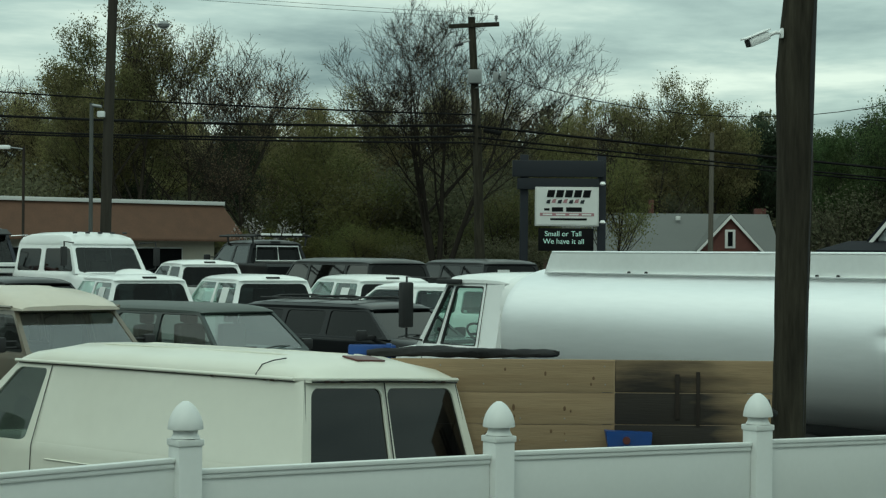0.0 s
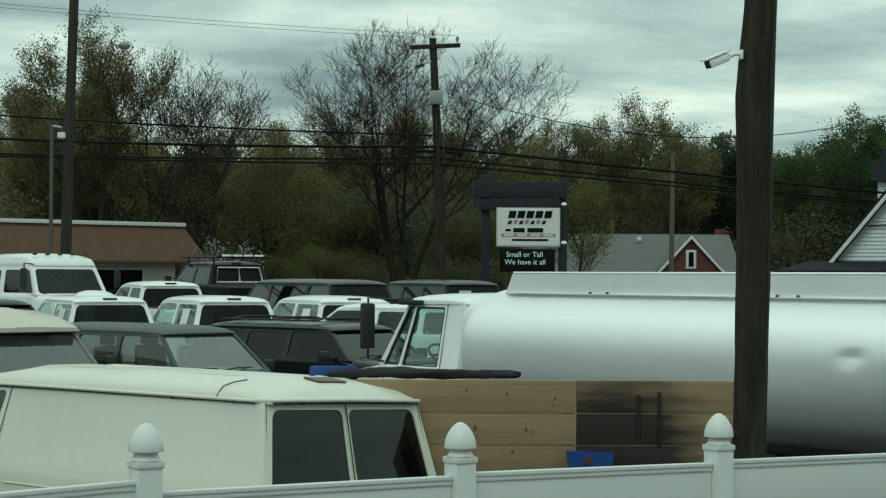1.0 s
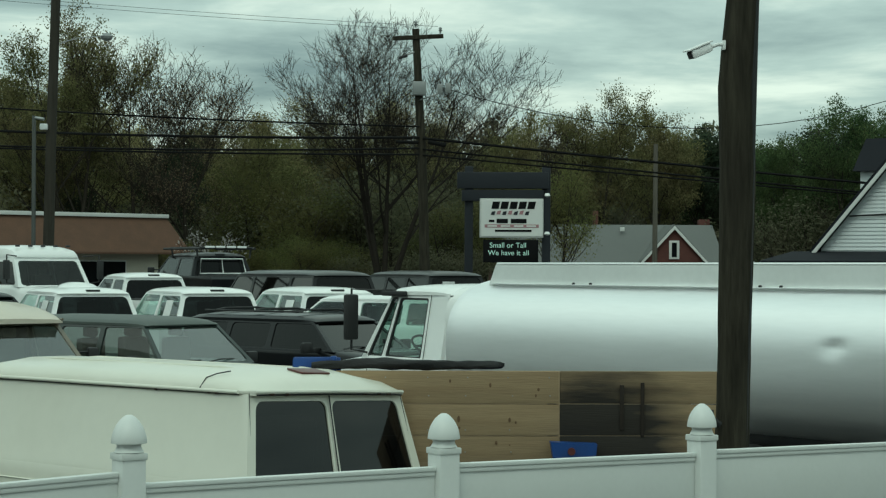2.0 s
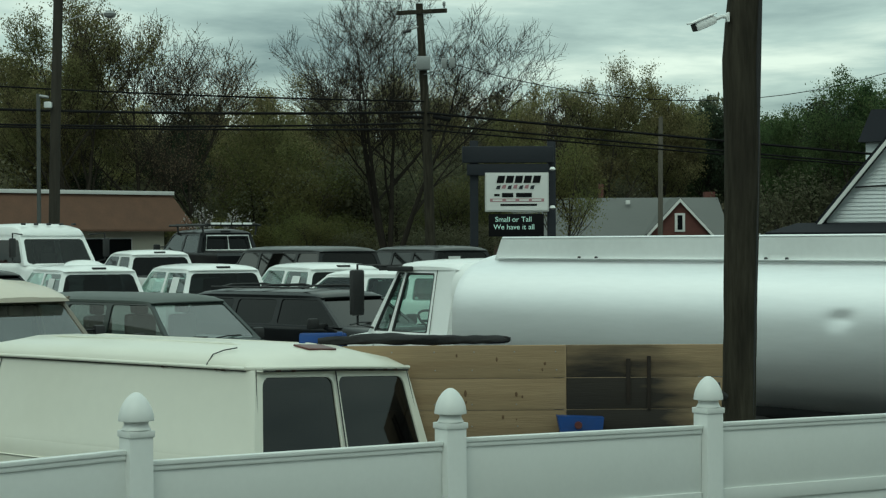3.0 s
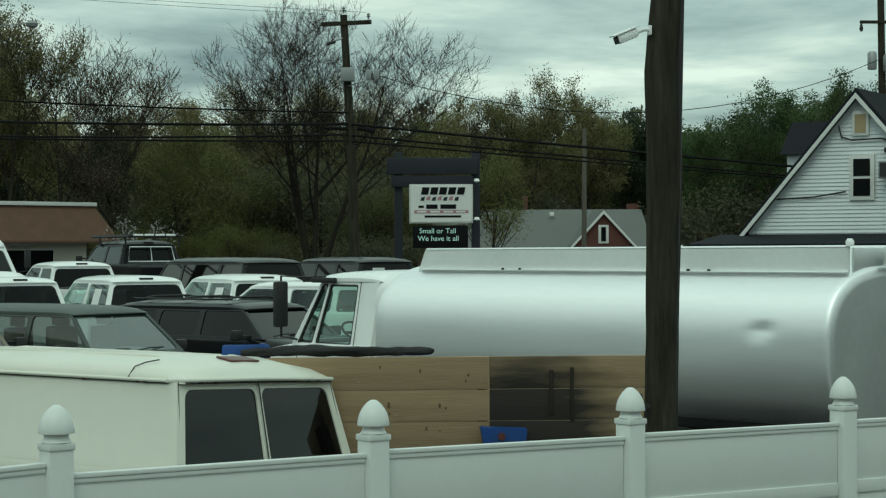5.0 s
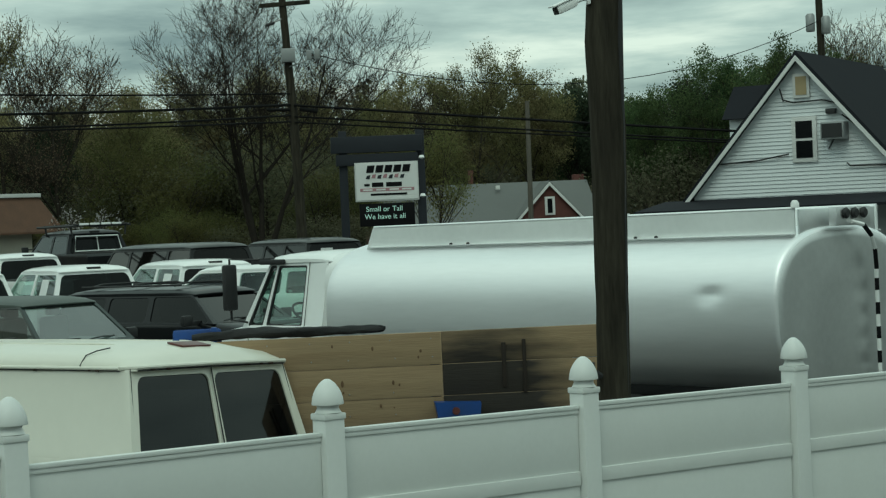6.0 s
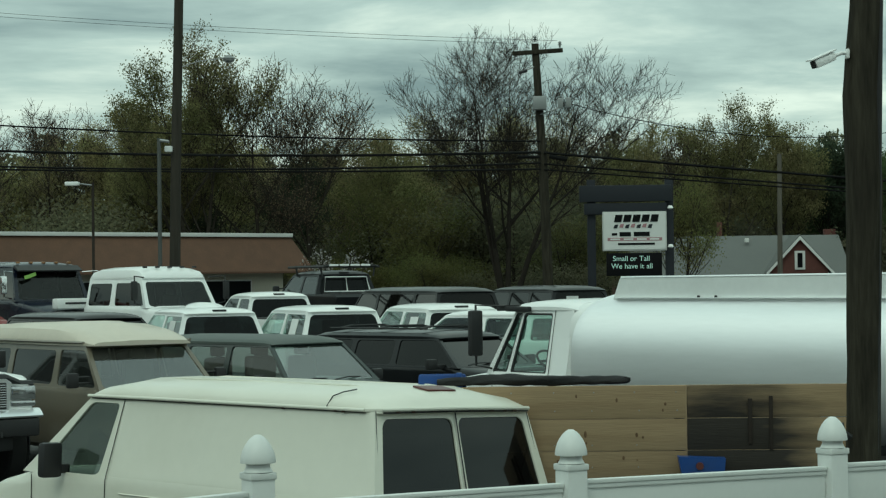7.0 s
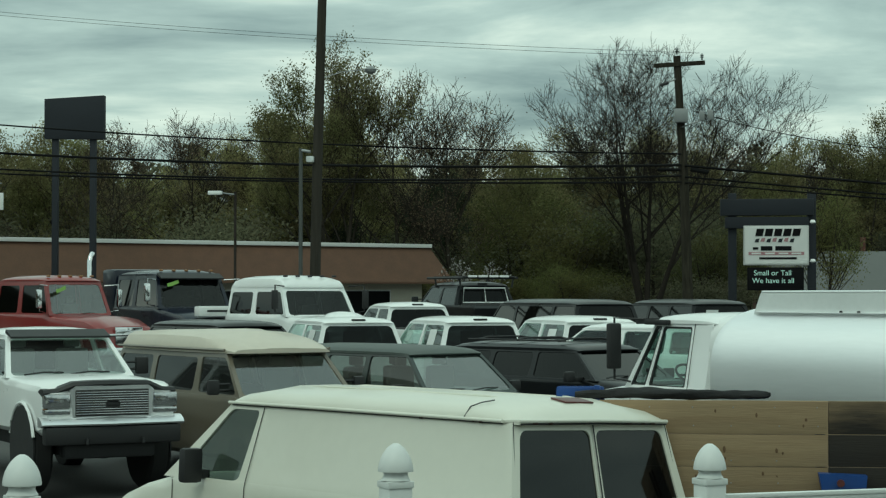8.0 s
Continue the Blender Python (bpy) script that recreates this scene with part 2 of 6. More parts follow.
DARKGLASS = glass("limousine_glass", (0.016, 0.018, 0.019), 0.0, 0.003, 0.022)
VANGLASS = glass("van_rear_glass", (0.03, 0.034, 0.035), 0.0, 0.004, 0.045)
# its stronger pale film stands in for whitish sky reflection
SHIELD = glass("hazy_windshield_glass", (0.74, 0.86, 0.81), 0.02, 0.05, 0.22)
CARGLASS = glass("tinted_car_glass", (0.74, 0.82, 0.79))
MIDGLASS = glass("privacy_glass", (0.26, 0.29, 0.28), 0.0, 0.012, 0.04)
TINTGLASS = glass("smoky_car_glass", (0.46, 0.52, 0.50), 0.0, 0.015, 0.05)
GREENGLASS = glass("green_car_glass", (0.70, 0.86, 0.80))
HOUSEGLASS = mat("window_dark", (0.006, 0.007, 0.008), 0.12, var=0.1, spec=0.2)

# ---- building helpers ----


def mesh_of(name, bm, material, smooth=38):
    me = bpy.data.meshes.new(name)
    if smooth:
        bmesh.ops.recalc_face_normals(bm, faces=bm.faces[:])
    bm.to_mesh(me)
    bm.free()
    me.materials.append(material)
    if smooth:
        for p in me.polygons:
            p.use_smooth = True
        me.set_sharp_from_angle(angle=radians(smooth))
    return me


def part(name, bm, material, parent, label="", smooth=38):
    """Links a bmesh as one mesh object under a thing or a part."""
    ob = new(name, mesh_of(name, bm, material, smooth))
    ob.parent = parent
    if label:
        tagged(ob, label)
    return ob


def thing(name, m, label, category, group=""):
    ob = new(name)
    ob.empty_display_size = 0.2
    ob.matrix_world = m
    return tagged(ob, label, category, group)


def solid(name, bm, material, m, label, category, group="", kind="", smooth=38):
    ob = new(name, mesh_of(name, bm, material, smooth))
    ob.matrix_world = m
    return tagged(ob, label, category, group, kind)


def box(bm, c, s, bevel=0.0, rz=0.0, m=None):
    r = bmesh.ops.create_cube(bm, size=1.0)
    vs = r["verts"]
    bmesh.ops.scale(bm, vec=s, verts=vs)
    if rz:
        bmesh.ops.rotate(bm, cent=(0, 0, 0), matrix=Matrix.Rotation(radians(rz), 3, "Z"), verts=vs)
    if m is not None:
        bmesh.ops.transform(bm, matrix=m, verts=vs)
    bmesh.ops.translate(bm, vec=c, verts=vs)
    if bevel:
        es = list({e for v in vs for e in v.link_edges})
        bmesh.ops.bevel(bm, geom=es, offset=bevel, segments=2, affect="EDGES", profile=0.6)
    return bm


def boxed(c, s, bevel=0.0, rz=0.0):
    return box(bmesh.new(), c, s, bevel, rz)


def tube(bm, pts, radii, n=8, caps=True):
    """A tapered tube along points."""
    rings = []
    pts = [Vector(p) for p in pts]
    if not isinstance(radii, (list, tuple)):
        radii = [radii] * len(pts)
    for i, p in enumerate(pts):
        d = (pts[min(i + 1, len(pts) - 1)] - pts[max(i - 1, 0)]).normalized()
        a = d.cross(Vector((0, 0, 1)) if abs(d.z) < 0.9 else Vector((1, 0, 0))).normalized()
        b = d.cross(a)
        rings.append([bm.verts.new(p + (a * math.cos(2 * math.pi * k / n) + b * math.sin(2 * math.pi * k / n)) * radii[i]) for k in range(n)])
    for r0, r1 in zip(rings, rings[1:]):
        for k in range(n):
            bm.faces.new((r0[k], r0[(k + 1) % n], r1[(k + 1) % n], r1[k]))
    if caps:
        bm.faces.new(rings[0][::-1])
        bm.faces.new(rings[-1])
    return bm


def tubed(pts, radii, n=8):
    return tube(bmesh.new(), pts, radii, n)


def lathe(profile, n=20):
    """A turned shape: (radius, height) pairs round the z axis."""
    bm = bmesh.new()
    rings = [[bm.verts.new((r * math.cos(2 * math.pi * k / n), r * math.sin(2 * math.pi * k / n), z)) for k in range(n)] for r, z in profile]
    for a, b in zip(rings, rings[1:]):
        for k in range(n):
            bm.faces.new((a[k], a[(k + 1) % n], b[(k + 1) % n], b[k]))
    bm.faces.new(rings[0][::-1])
    bm.faces.new(rings[-1])
    return bm


def loft(sections, caps=True, closed=True):
    bm = bmesh.new()
    rows = [[bm.verts.new(p) for p in s] for s in sections]
    n = len(rows[0])
    for a, b in zip(rows, rows[1:]):
        for k in range(n if closed else n - 1):
            bm.faces.new((a[k], a[(k + 1) % n], b[(k + 1) % n], b[k]))
    if caps:
        bm.faces.new(rows[0][::-1])
        bm.faces.new(rows[-1])
    return bm


def prism(outline, depth, axis="y"):
    """An outline in x and z, thick along y (centred), or in x and y, thick upwards."""
    bm = bmesh.new()
    def p(a, b, d):
        return (a, d, b) if axis == "y" else (a, b, d)
    lo, hi = (-depth / 2, depth / 2) if axis == "y" else (0, depth)
    v0 = [bm.verts.new(p(a, b, lo)) for a, b in outline]
    v1 = [bm.verts.new(p(a, b, hi)) for a, b in outline]
    n = len(outline)
    for k in range(n):
        bm.faces.new((v0[k], v0[(k + 1) % n], v1[(k + 1) % n], v1[k]))
    bm.faces.new(v0[::-1])
    bm.faces.new(v1)
    return bm


def ground_z(y):
    """The lot lies level near the fence and climbs gently to the road."""
    return 0.0 if y < 24 else min(1.2, (y - 24) * 0.03)


# ---- ground and road ----
def make_ground():
    ys = [-600, -60, -10, 24, 30, 36, 42, 48, 54, 64, 70, 100, 300, 2500]
    xs = [-2500, -200, -60, -20, 0, 20, 60, 200, 2500]
    bm = bmesh.new()
    g = [[bm.verts.new((x, y, ground_z(y))) for x in xs] for y in ys]
    for a, b in zip(g, g[1:]):
        for k in range(len(xs) - 1):
            bm.faces.new((a[k], a[k + 1], b[k + 1], b[k]))
    solid("ground", bm, ASPHALT, Matrix(), "dark worn asphalt lot rising gently to the road", "ground", kind="structure")


make_ground()

# ---- vehicles: builders ----


def framed(bf, bg, quad, mar, out, rad=0.10, depth=0.04, inset=0.014):
    """A pane with rounded corners in a quad: the frame goes to bf, the glass to bg."""
    a, b, c, d = [Vector(q) for q in quad]
    nrm = (b - a).cross(d - a).normalized()
    if nrm.dot(Vector(out)) < 0:
        nrm = -nrm
    lu, lv = ((b - a).length + (c - d).length) / 2, ((d - a).length + (c - b).length) / 2
    u0, u1, v0, v1 = mar[0] / lu, 1 - mar[1] / lu, mar[2] / lv, 1 - mar[3] / lv
    ru, rv = min(rad / lu, (u1 - u0) * 0.45), min(rad / lv, (v1 - v0) * 0.45)

    def at(u, v):
        return (a * (1 - u) + b * u) * (1 - v) + (d * (1 - u) + c * u) * v
    inner, outer = [], []
    for cu, cv, s, corner in ((u0 + ru, v0 + rv, 180, (0, 0)), (u1 - ru, v0 + rv, 270, (1, 0)), (u1 - ru, v1 - rv, 0, (1, 1)), (u0 + ru, v1 - rv, 90, (0, 1))):
        for k in range(5):
            w = radians(s + 22.5 * k)
            p = (cu + ru * math.cos(w), cv + rv * math.sin(w))
            inner.append(p)
            if k == 2:
                outer.append(corner)
            else:
                horiz = (k < 2) == (corner in ((0, 0), (1, 1)))
                outer.append((corner[0], p[1]) if horiz else (p[0], corner[1]))
    vo = [bf.verts.new(at(*p)) for p in outer]
    vi = [bf.verts.new(at(*p)) for p in inner]
    vd = [bf.verts.new(at(*p) - nrm * depth) for p in inner]
    n = len(vo)
    for k in range(n):
        j = (k + 1) % n
        bf.faces.new((vo[k], vo[j], vi[j], vi[k]))
        bf.faces.new((vi[k], vi[j], vd[j], vd[k]))
    if bg is not None:
        f = bg.faces.new([bg.verts.new(at(*p) - nrm * inset) for p in inner])
        f.normal_update()
        if f.normal.dot(nrm) < 0:
            f.normal_flip()


def lower_body(stations):
    """stations: x, bottom, top, half width, crown."""
    secs = []
    for x, zb, zt, hw, cr in stations:
        h = [(hw * 0.92, zb), (hw * 0.99, zb + 0.07), (hw, zb + (zt - zb) * 0.42), (hw * 0.995, zt - 0.13), (hw * 0.965, zt - 0.04), (hw * 0.90, zt), (hw * 0.5, zt + cr * 0.8)]
        if cr == 0:
            h[3:6] = [(hw * 0.998, zt - 0.10), (hw * 0.992, zt - 0.03), (hw * 0.985, zt)]
        loop = [(x, y, z) for y, z in h] + [(x, 0, zt + cr)] + [(x, -y, z) for y, z in h[::-1]]
        secs.append(loop)
    return loft(secs)


def roof_shell(x0, x1, zr, wr, crown=0.04, drop=0.10, lip=0.05):
    """A domed roof panel that rolls down to the glass at both ends."""
    secs, base = [], zr - drop
    span_ = min(0.4, (x1 - x0) * 0.3)
    for x, f, k in ((x0 - lip, 0.14, 0.95), (x0, 0.42, 0.975), (x0 + span_ * 0.3, 0.74, 0.99), (x0 + span_, 0.96, 1), ((x0 + x1) / 2, 1.0, 1), (x1 - span_, 0.96, 1), (x1 - span_ * 0.3, 0.74, 0.99), (x1, 0.42, 0.975), (x1 + lip, 0.12, 0.95)):
        w = wr * k
        h = [(w + 0.015, base), (w + 0.012, base + drop * 0.4 * f), (w * 0.97, base + (drop - 0.03) * f), (w * 0.88, base + drop * f), (w * 0.5, base + (drop + crown * 0.8) * f)]
        secs.append([(x, y, z) for y, z in h] + [(x, 0, base + (drop + crown) * f)] + [(x, -y, z) for y, z in h[::-1]])
    return loft(secs)


def wheel(parent, x, y, r, w, rim=STEEL):
    s = 1 if y > 0 else -1
    prof = [(r * 0.58, -w / 2), (r * 0.93, -w / 2), (r, -w / 2 + 0.04), (r, w / 2 - 0.04), (r * 0.93, w / 2), (r * 0.58, w / 2)]
    turn = Matrix.Rotation(radians(90), 4, "X")
    bm = lathe(prof, 22)
    bmesh.ops.transform(bm, matrix=Matrix.Translation((x, y - s * w / 2, r)) @ turn, verts=bm.verts)
    t = part("wheel", bm, RUBBER, parent)
    bm = lathe([(r * 0.2, -w * 0.3), (r * 0.56, -w * 0.48), (r * 0.6, -w * 0.3), (r * 0.6, w * 0.3), (r * 0.56, w * 0.48), (r * 0.2, w * 0.3)], 18)
    bmesh.ops.transform(bm, matrix=Matrix.Translation((x, y - s * w / 2, r)) @ turn, verts=bm.verts)
    part("rim", bm, rim, t)


def seat(parent, x, y, z, w=0.5, h=0.62, d=0.5):
    bm = boxed((x, y, z), (d, w, 0.16), 0.05)
    box(bm, (x - d / 2 + 0.04, y, z + h / 2), (0.15, w, h), 0.05)
    box(bm, (x - d / 2 + 0.02, y, z + h + 0.10), (0.10, w * 0.5, 0.17), 0.04)
    part("seat", bm, SEAT, parent)


def steering_wheel(parent, x, y, z, r=0.19, tilt=55):
    bm = bmesh.new()
    m = Matrix.Translation((x, y, z)) @ Matrix.Rotation(radians(-tilt), 4, "Y")
    tube(bm, [m @ Vector((r * math.cos(a * math.pi / 10), r * math.sin(a * math.pi / 10), 0)) for a in range(21)], 0.018, 6)
    tube(bm, [m @ Vector((0, -r, 0)), m @ Vector((0, r, 0))], 0.02, 6)
    tube(bm, [m @ Vector((0, 0, 0)), m @ Vector((0, 0, -0.4))], 0.03, 6)
    part("steering_wheel", bm, PLASTIC, parent)


def mirror(parent, x, y, z, h=0.26, w=0.2, material=PLASTIC, arm=0.18, arms=True):
    s = 1 if y > 0 else -1
    bm = boxed((x, y + s * (arm + w / 2), z), (0.10, w, h), 0.035)
    if arms:
        tube(bm, [(x, y, z - h * 0.2), (x, y + s * (arm + 0.03), z - h * 0.2)], 0.02, 6)
        tube(bm, [(x, y, z + h * 0.2), (x, y + s * (arm + 0.03), z + h * 0.2)], 0.02, 6)
    else:
        box(bm, (x, y + s * arm / 2, z - h * 0.25), (0.07, arm + 0.06, 0.08), 0.02)
    part("mirror", bm, material, parent)


def seam(parent, pts, r=0.006, material=PLASTIC, name="door_seam"):
    part(name, tubed(pts, r, 4), material, parent)


def side_panel(quad, side):
    """A blank sheet-metal side, gently pressed inwards along its edges."""
    a, b, c, d = [Vector(q) for q in quad]
    rows = []
    for v in (0.0, 0.06, 0.12, 0.5, 0.9, 0.96, 1.0):
        row = []
        for u in (0.0, 0.015, 0.03, 0.35, 0.65, 0.97, 0.985, 1.0):
            p = (a * (1 - u) + b * u) * (1 - v) + (d * (1 - u) + c * u) * v
            flat = 0.012 if 0.02 < u < 0.98 and 0.08 < v < 0.95 else 0.0
            row.append((p.x, p.y - side * flat + side * 0.038 * math.sin(math.pi * v) * min(1, 12 * u, 12 * (1 - u)), p.z))
        rows.append(row)
    return loft(rows, caps=False, closed=False)


def vehicle(name, m, label, category, paint, s, group=""):
    """s: body stations, belt and roof heights and half widths, window posts along the side, and fittings."""
    car = thing(name, m, label, category, group)
    body = part("body", lower_body(s["stations"]), s.get("lower_paint", paint), car)
    zb, zr, wb, wr = s["zb"], s["zr"], s["wb"], s["wr"]
    xwb, xwt, xrb, xrt = s["xwb"], s["xwt"], s["xrb"], s["xrt"]
    zt = zr - s.get("drop", 0.09)
    roof = part("roof", roof_shell(xrt, xwt, zr, wr, s.get("crown", 0.04), s.get("drop", 0.09) + 0.01), s.get("roof_paint", paint), car, s.get("roof_label", ""))
    def pane(name, frame_name, quad, mar, out, rad, material):
        f, g = bmesh.new(), bmesh.new()
        framed(f, g, quad, mar, out, rad)
        fr = part(frame_name, f, s.get("post_paint", paint), car)
        part(name, g, material, fr, smooth=0)
    sp = [(xrb, xrt)] + [(x, x) if not isinstance(x, tuple) else x for x in s["posts"]] + [(xwb, xwt)]
    for side in (1, -1):
        for (b0, t0), (b1, t1), kind in zip(sp, sp[1:], s["kinds"]):
            quad = ((b0, side * wb, zb - 0.02), (b1, side * wb, zb - 0.02), (t1, side * wr, zt), (t0, side * wr, zt))
            if kind == "panel":
                part("side_panel", side_panel(quad, side), s.get("post_paint", paint), car)
                continue
            pane("side_window", "window_frame", quad, s.get("margin", (0.05, 0.05, 0.05, 0.045)), (0, side, 0), s.get("rad", 0.07), s["glass"][kind])
    pane("windshield", "windshield_frame", ((xwb, -wb, zb - 0.02), (xwb, wb, zb - 0.02), (xwt, wr, zt), (xwt, -wr, zt)), s.get("wmargin", (0.07, 0.07, 0.05, 0.03)), (1, 0, 0.3), 0.09, s["glass"]["front"])
    rear = ((xrb, -wb, zb - 0.02), (xrb, wb, zb - 0.02), (xrt, wr, zt), (xrt, -wr, zt))
    if s.get("rear_split"):
        mid0, mid1 = (xrb, 0, zb - 0.02), (xrt, 0, zt)
        for q in ((rear[0], mid0, mid1, rear[3]), (mid0, rear[1], rear[2], mid1)):
            mm = s["rear_margin"]
            inner_first = q[0] != rear[0]
            pane("rear_window", "rear_door_frame", q, (mm[1], mm[0], mm[2], mm[3]) if inner_first else mm, (-1, 0, 0.1), 0.07, s["glass"]["rear"])
    elif s.get("rear", True):
        pane("rear_window", "rear_window_frame", rear, s.get("rear_margin", (0.10, 0.10, 0.06, 0.05)), (-1, 0, 0.2), 0.10, s["glass"]["rear"])
    else:
        b = bmesh.new()
        b.faces.new([b.verts.new(q) for q in rear])
        part("rear_panel", b, paint, car)
    part("dashboard", boxed(((xwb + xrb) / 2, 0, zb - 0.03), (xwb - xrb - 0.12, 2 * wb - 0.12, 0.05), 0.01), INTERIOR, car)
    for x, y, z in s.get("seats", ()):
        seat(car, x, y, z)
    for x, r, w in s.get("wheels", ()):
        for side in (1, -1):
            wheel(car, x, side * s["stations"][1][3] * 1.0, r, w)
    for x, y, z, h, w in s.get("mirrors", ()):
        mirror(car, x, y, z, h, w, s.get("mirror_mat", PLASTIC), arms=s.get("arms", True))
        mirror(car, x, -y, z, h, w, s.get("mirror_mat", PLASTIC), arms=s.get("arms", True))
    for x, y, z in s.get("wipers", ()):
        part("wiper", tubed([(x, y, z), (x - 0.05, y + 0.3, z + 0.03), (x - 0.1, y + 0.62, z + 0.02)], 0.012, 5), PLASTIC, car)
    return car


def at(x, y, heading, dz=0.0):
    return pose(x, y, ground_z(y) + dz, 0, 0, heading)


# ---- the vehicles ----
def cream_van():
    g = dict(front=SHIELD, w=MIDGLASS, rear=VANGLASS)
    s = dict(stations=[(-2.68, 0.45, 1.22, 0.97, 0), (-2.6, 0.35, 1.26, 1.0, 0), (0.3, 0.32, 1.26, 1.0, 0), (1.62, 0.32, 1.26, 1.0, 0), (1.75, 0.32, 1.24, 0.99, 0.02), (2.2, 0.33, 1.14, 0.96, 0.04), (2.58, 0.38, 1.02, 0.92, 0.03), (2.72, 0.45, 0.85, 0.86, 0.0)],
             zb=1.26, zr=2.04, wb=0.985, wr=0.85, xwb=1.78, xwt=0.98, xrb=-2.66, xrt=-2.50, drop=0.125, crown=0.075,
             posts=[(0.56, 0.50)], kinds=["panel", "w"], glass=g, margin=(0.09, 0.13, 0.03, 0.055), rad=0.06,
             rear_split=True, rear_margin=(0.085, 0.032, 0.02, 0.055), seats=[(0.5, 0.45, 1.0), (0.5, -0.45, 1.0)],
             wheels=[(1.75, 0.36, 0.24), (-1.6, 0.36, 0.24)])
    van = vehicle("cargo_van", at(-2.42, 16.87, 138.4) @ pose(0, 0, 0, 2.6, 0, 0) @ Matrix.Scale(1.015, 4), "cream cargo van with dark rear windows and a worn roof", "van", CREAM, s)
    # door mirror, roof lamp, gutters, seams
    mirror(van, 1.17, 0.97, 1.37, 0.30, 0.20, PLASTIC, 0.06, arms=False)
    mirror(van, 1.17, -0.97, 1.37, 0.30, 0.20, PLASTIC, 0.06, arms=False)
    part("roof_lamp", box(bmesh.new(), (-2.29, 0, 2.081), (0.17, 0.31, 0.014), 0.004, m=Matrix.Rotation(radians(-9.5), 4, "Y")), LAMP_RED, van, "faded red roof brake lamp")
    for sgn in (1, -1):
        part("rain_gutter", tubed([(1.00, sgn * 0.868, 1.925), (0, sgn * 0.876, 1.928), (-2.42, sgn * 0.872, 1.925)], 0.014, 8), CREAM, van)
        # thin black line paints the shade under the side gutter
        seam(van, [(0.95, sgn * 0.868, 1.908), (0, sgn * 0.873, 1.910), (-2.42, sgn * 0.868, 1.908)], 0.005, PLASTIC, "gutter_gap")
        seam(van, [(-2.635, sgn * 0.92, 1.3), (-2.50, sgn * 0.838, 1.93)], 0.004)
        part("rear_lamp", boxed((-2.67, sgn * 0.90, 0.98), (0.05, 0.13, 0.38), 0.015), LAMP_RED, van)
        part("headlight", boxed((2.66, sgn * 0.68, 0.78), (0.06, 0.28, 0.18), 0.02), LAMP_CLEAR, van)
        seam(van, [(0.56, sgn * 1.003, 0.5), (0.56, sgn * 1.003, 1.22), (0.56, sgn * 0.992, 1.27), (0.50, sgn * 0.858, 1.90)], 0.0045)
        seam(van, [(1.60, sgn * 1.003, 0.5), (1.62, sgn * 1.004, 1.22)], 0.0045)
        seam(van, [(-2.3, sgn * 1.006, 1.12), (0.36, sgn * 1.006, 1.13)], 0.006, CREAM, "side_moulding")
    seam(van, [(-2.685, 0, 0.6), (-2.665, 0, 1.26), (-2.506, 0, 1.95)], 0.007)
    seam(van, [(-2.00, 0.872, 1.935), (-2.02, 0.824, 2.018), (-2.06, 0.75, 2.050), (-2.09, 0.64, 2.070)], 0.005, PLASTIC, "roof_seam")
    part("rear_gutter", tubed([(-2.40, -0.862, 1.925), (-2.545, -0.82, 1.93), (-2.572, 0, 1.938), (-2.545, 0.82, 1.93), (-2.40, 0.862, 1.925)], 0.016, 8), CREAM, van)
    # the same painted shade below the rear gutter
    seam(van, [(-2.553, -0.81, 1.908), (-2.562, 0, 1.914), (-2.553, 0.81, 1.908)], 0.006, PLASTIC, "gutter_gap")
    rng = random.Random(8)
    for k in range(11):
        y0 = rng.uniform(0.0, 1.0)
        if y0 < 0.55:
            p0 = Vector((-2.557, 0.83 - 3.0 * y0, 1.912))
            p1 = p0 + Vector((0, rng.uniform(0.02, 0.06), 0))
        else:
            p0 = Vector((-2.43 + 2.0 * (y0 - 0.55), 0.874, 1.908))
            p1 = p0 + Vector((rng.uniform(0.02, 0.06), 0, 0))
        part("rust_spot", tubed([p0, p1], rng.uniform(0.006, 0.011), 6), RUST, van)
    for y in (-0.45, 0.0, 0.45):
        part("roof_rib", tubed([(-1.95, y, 2.070 + 0.03 * (1 - abs(y))), (-1.8, y, 2.075 + 0.03 * (1 - abs(y))), (0.2, y, 2.078 + 0.03 * (1 - abs(y))), (0.4, y, 2.07 + 0.03 * (1 - abs(y)))], [0.003, 0.012, 0.012, 0.003], 6), CREAM, van)
    part("rear_bumper", boxed((-2.78, 0, 0.5), (0.16, 1.9, 0.2), 0.03), PLASTIC, van)
    part("door_handle", boxed((-2.69, 0.12, 1.12), (0.04, 0.12, 0.05), 0.012), PLASTIC, van)


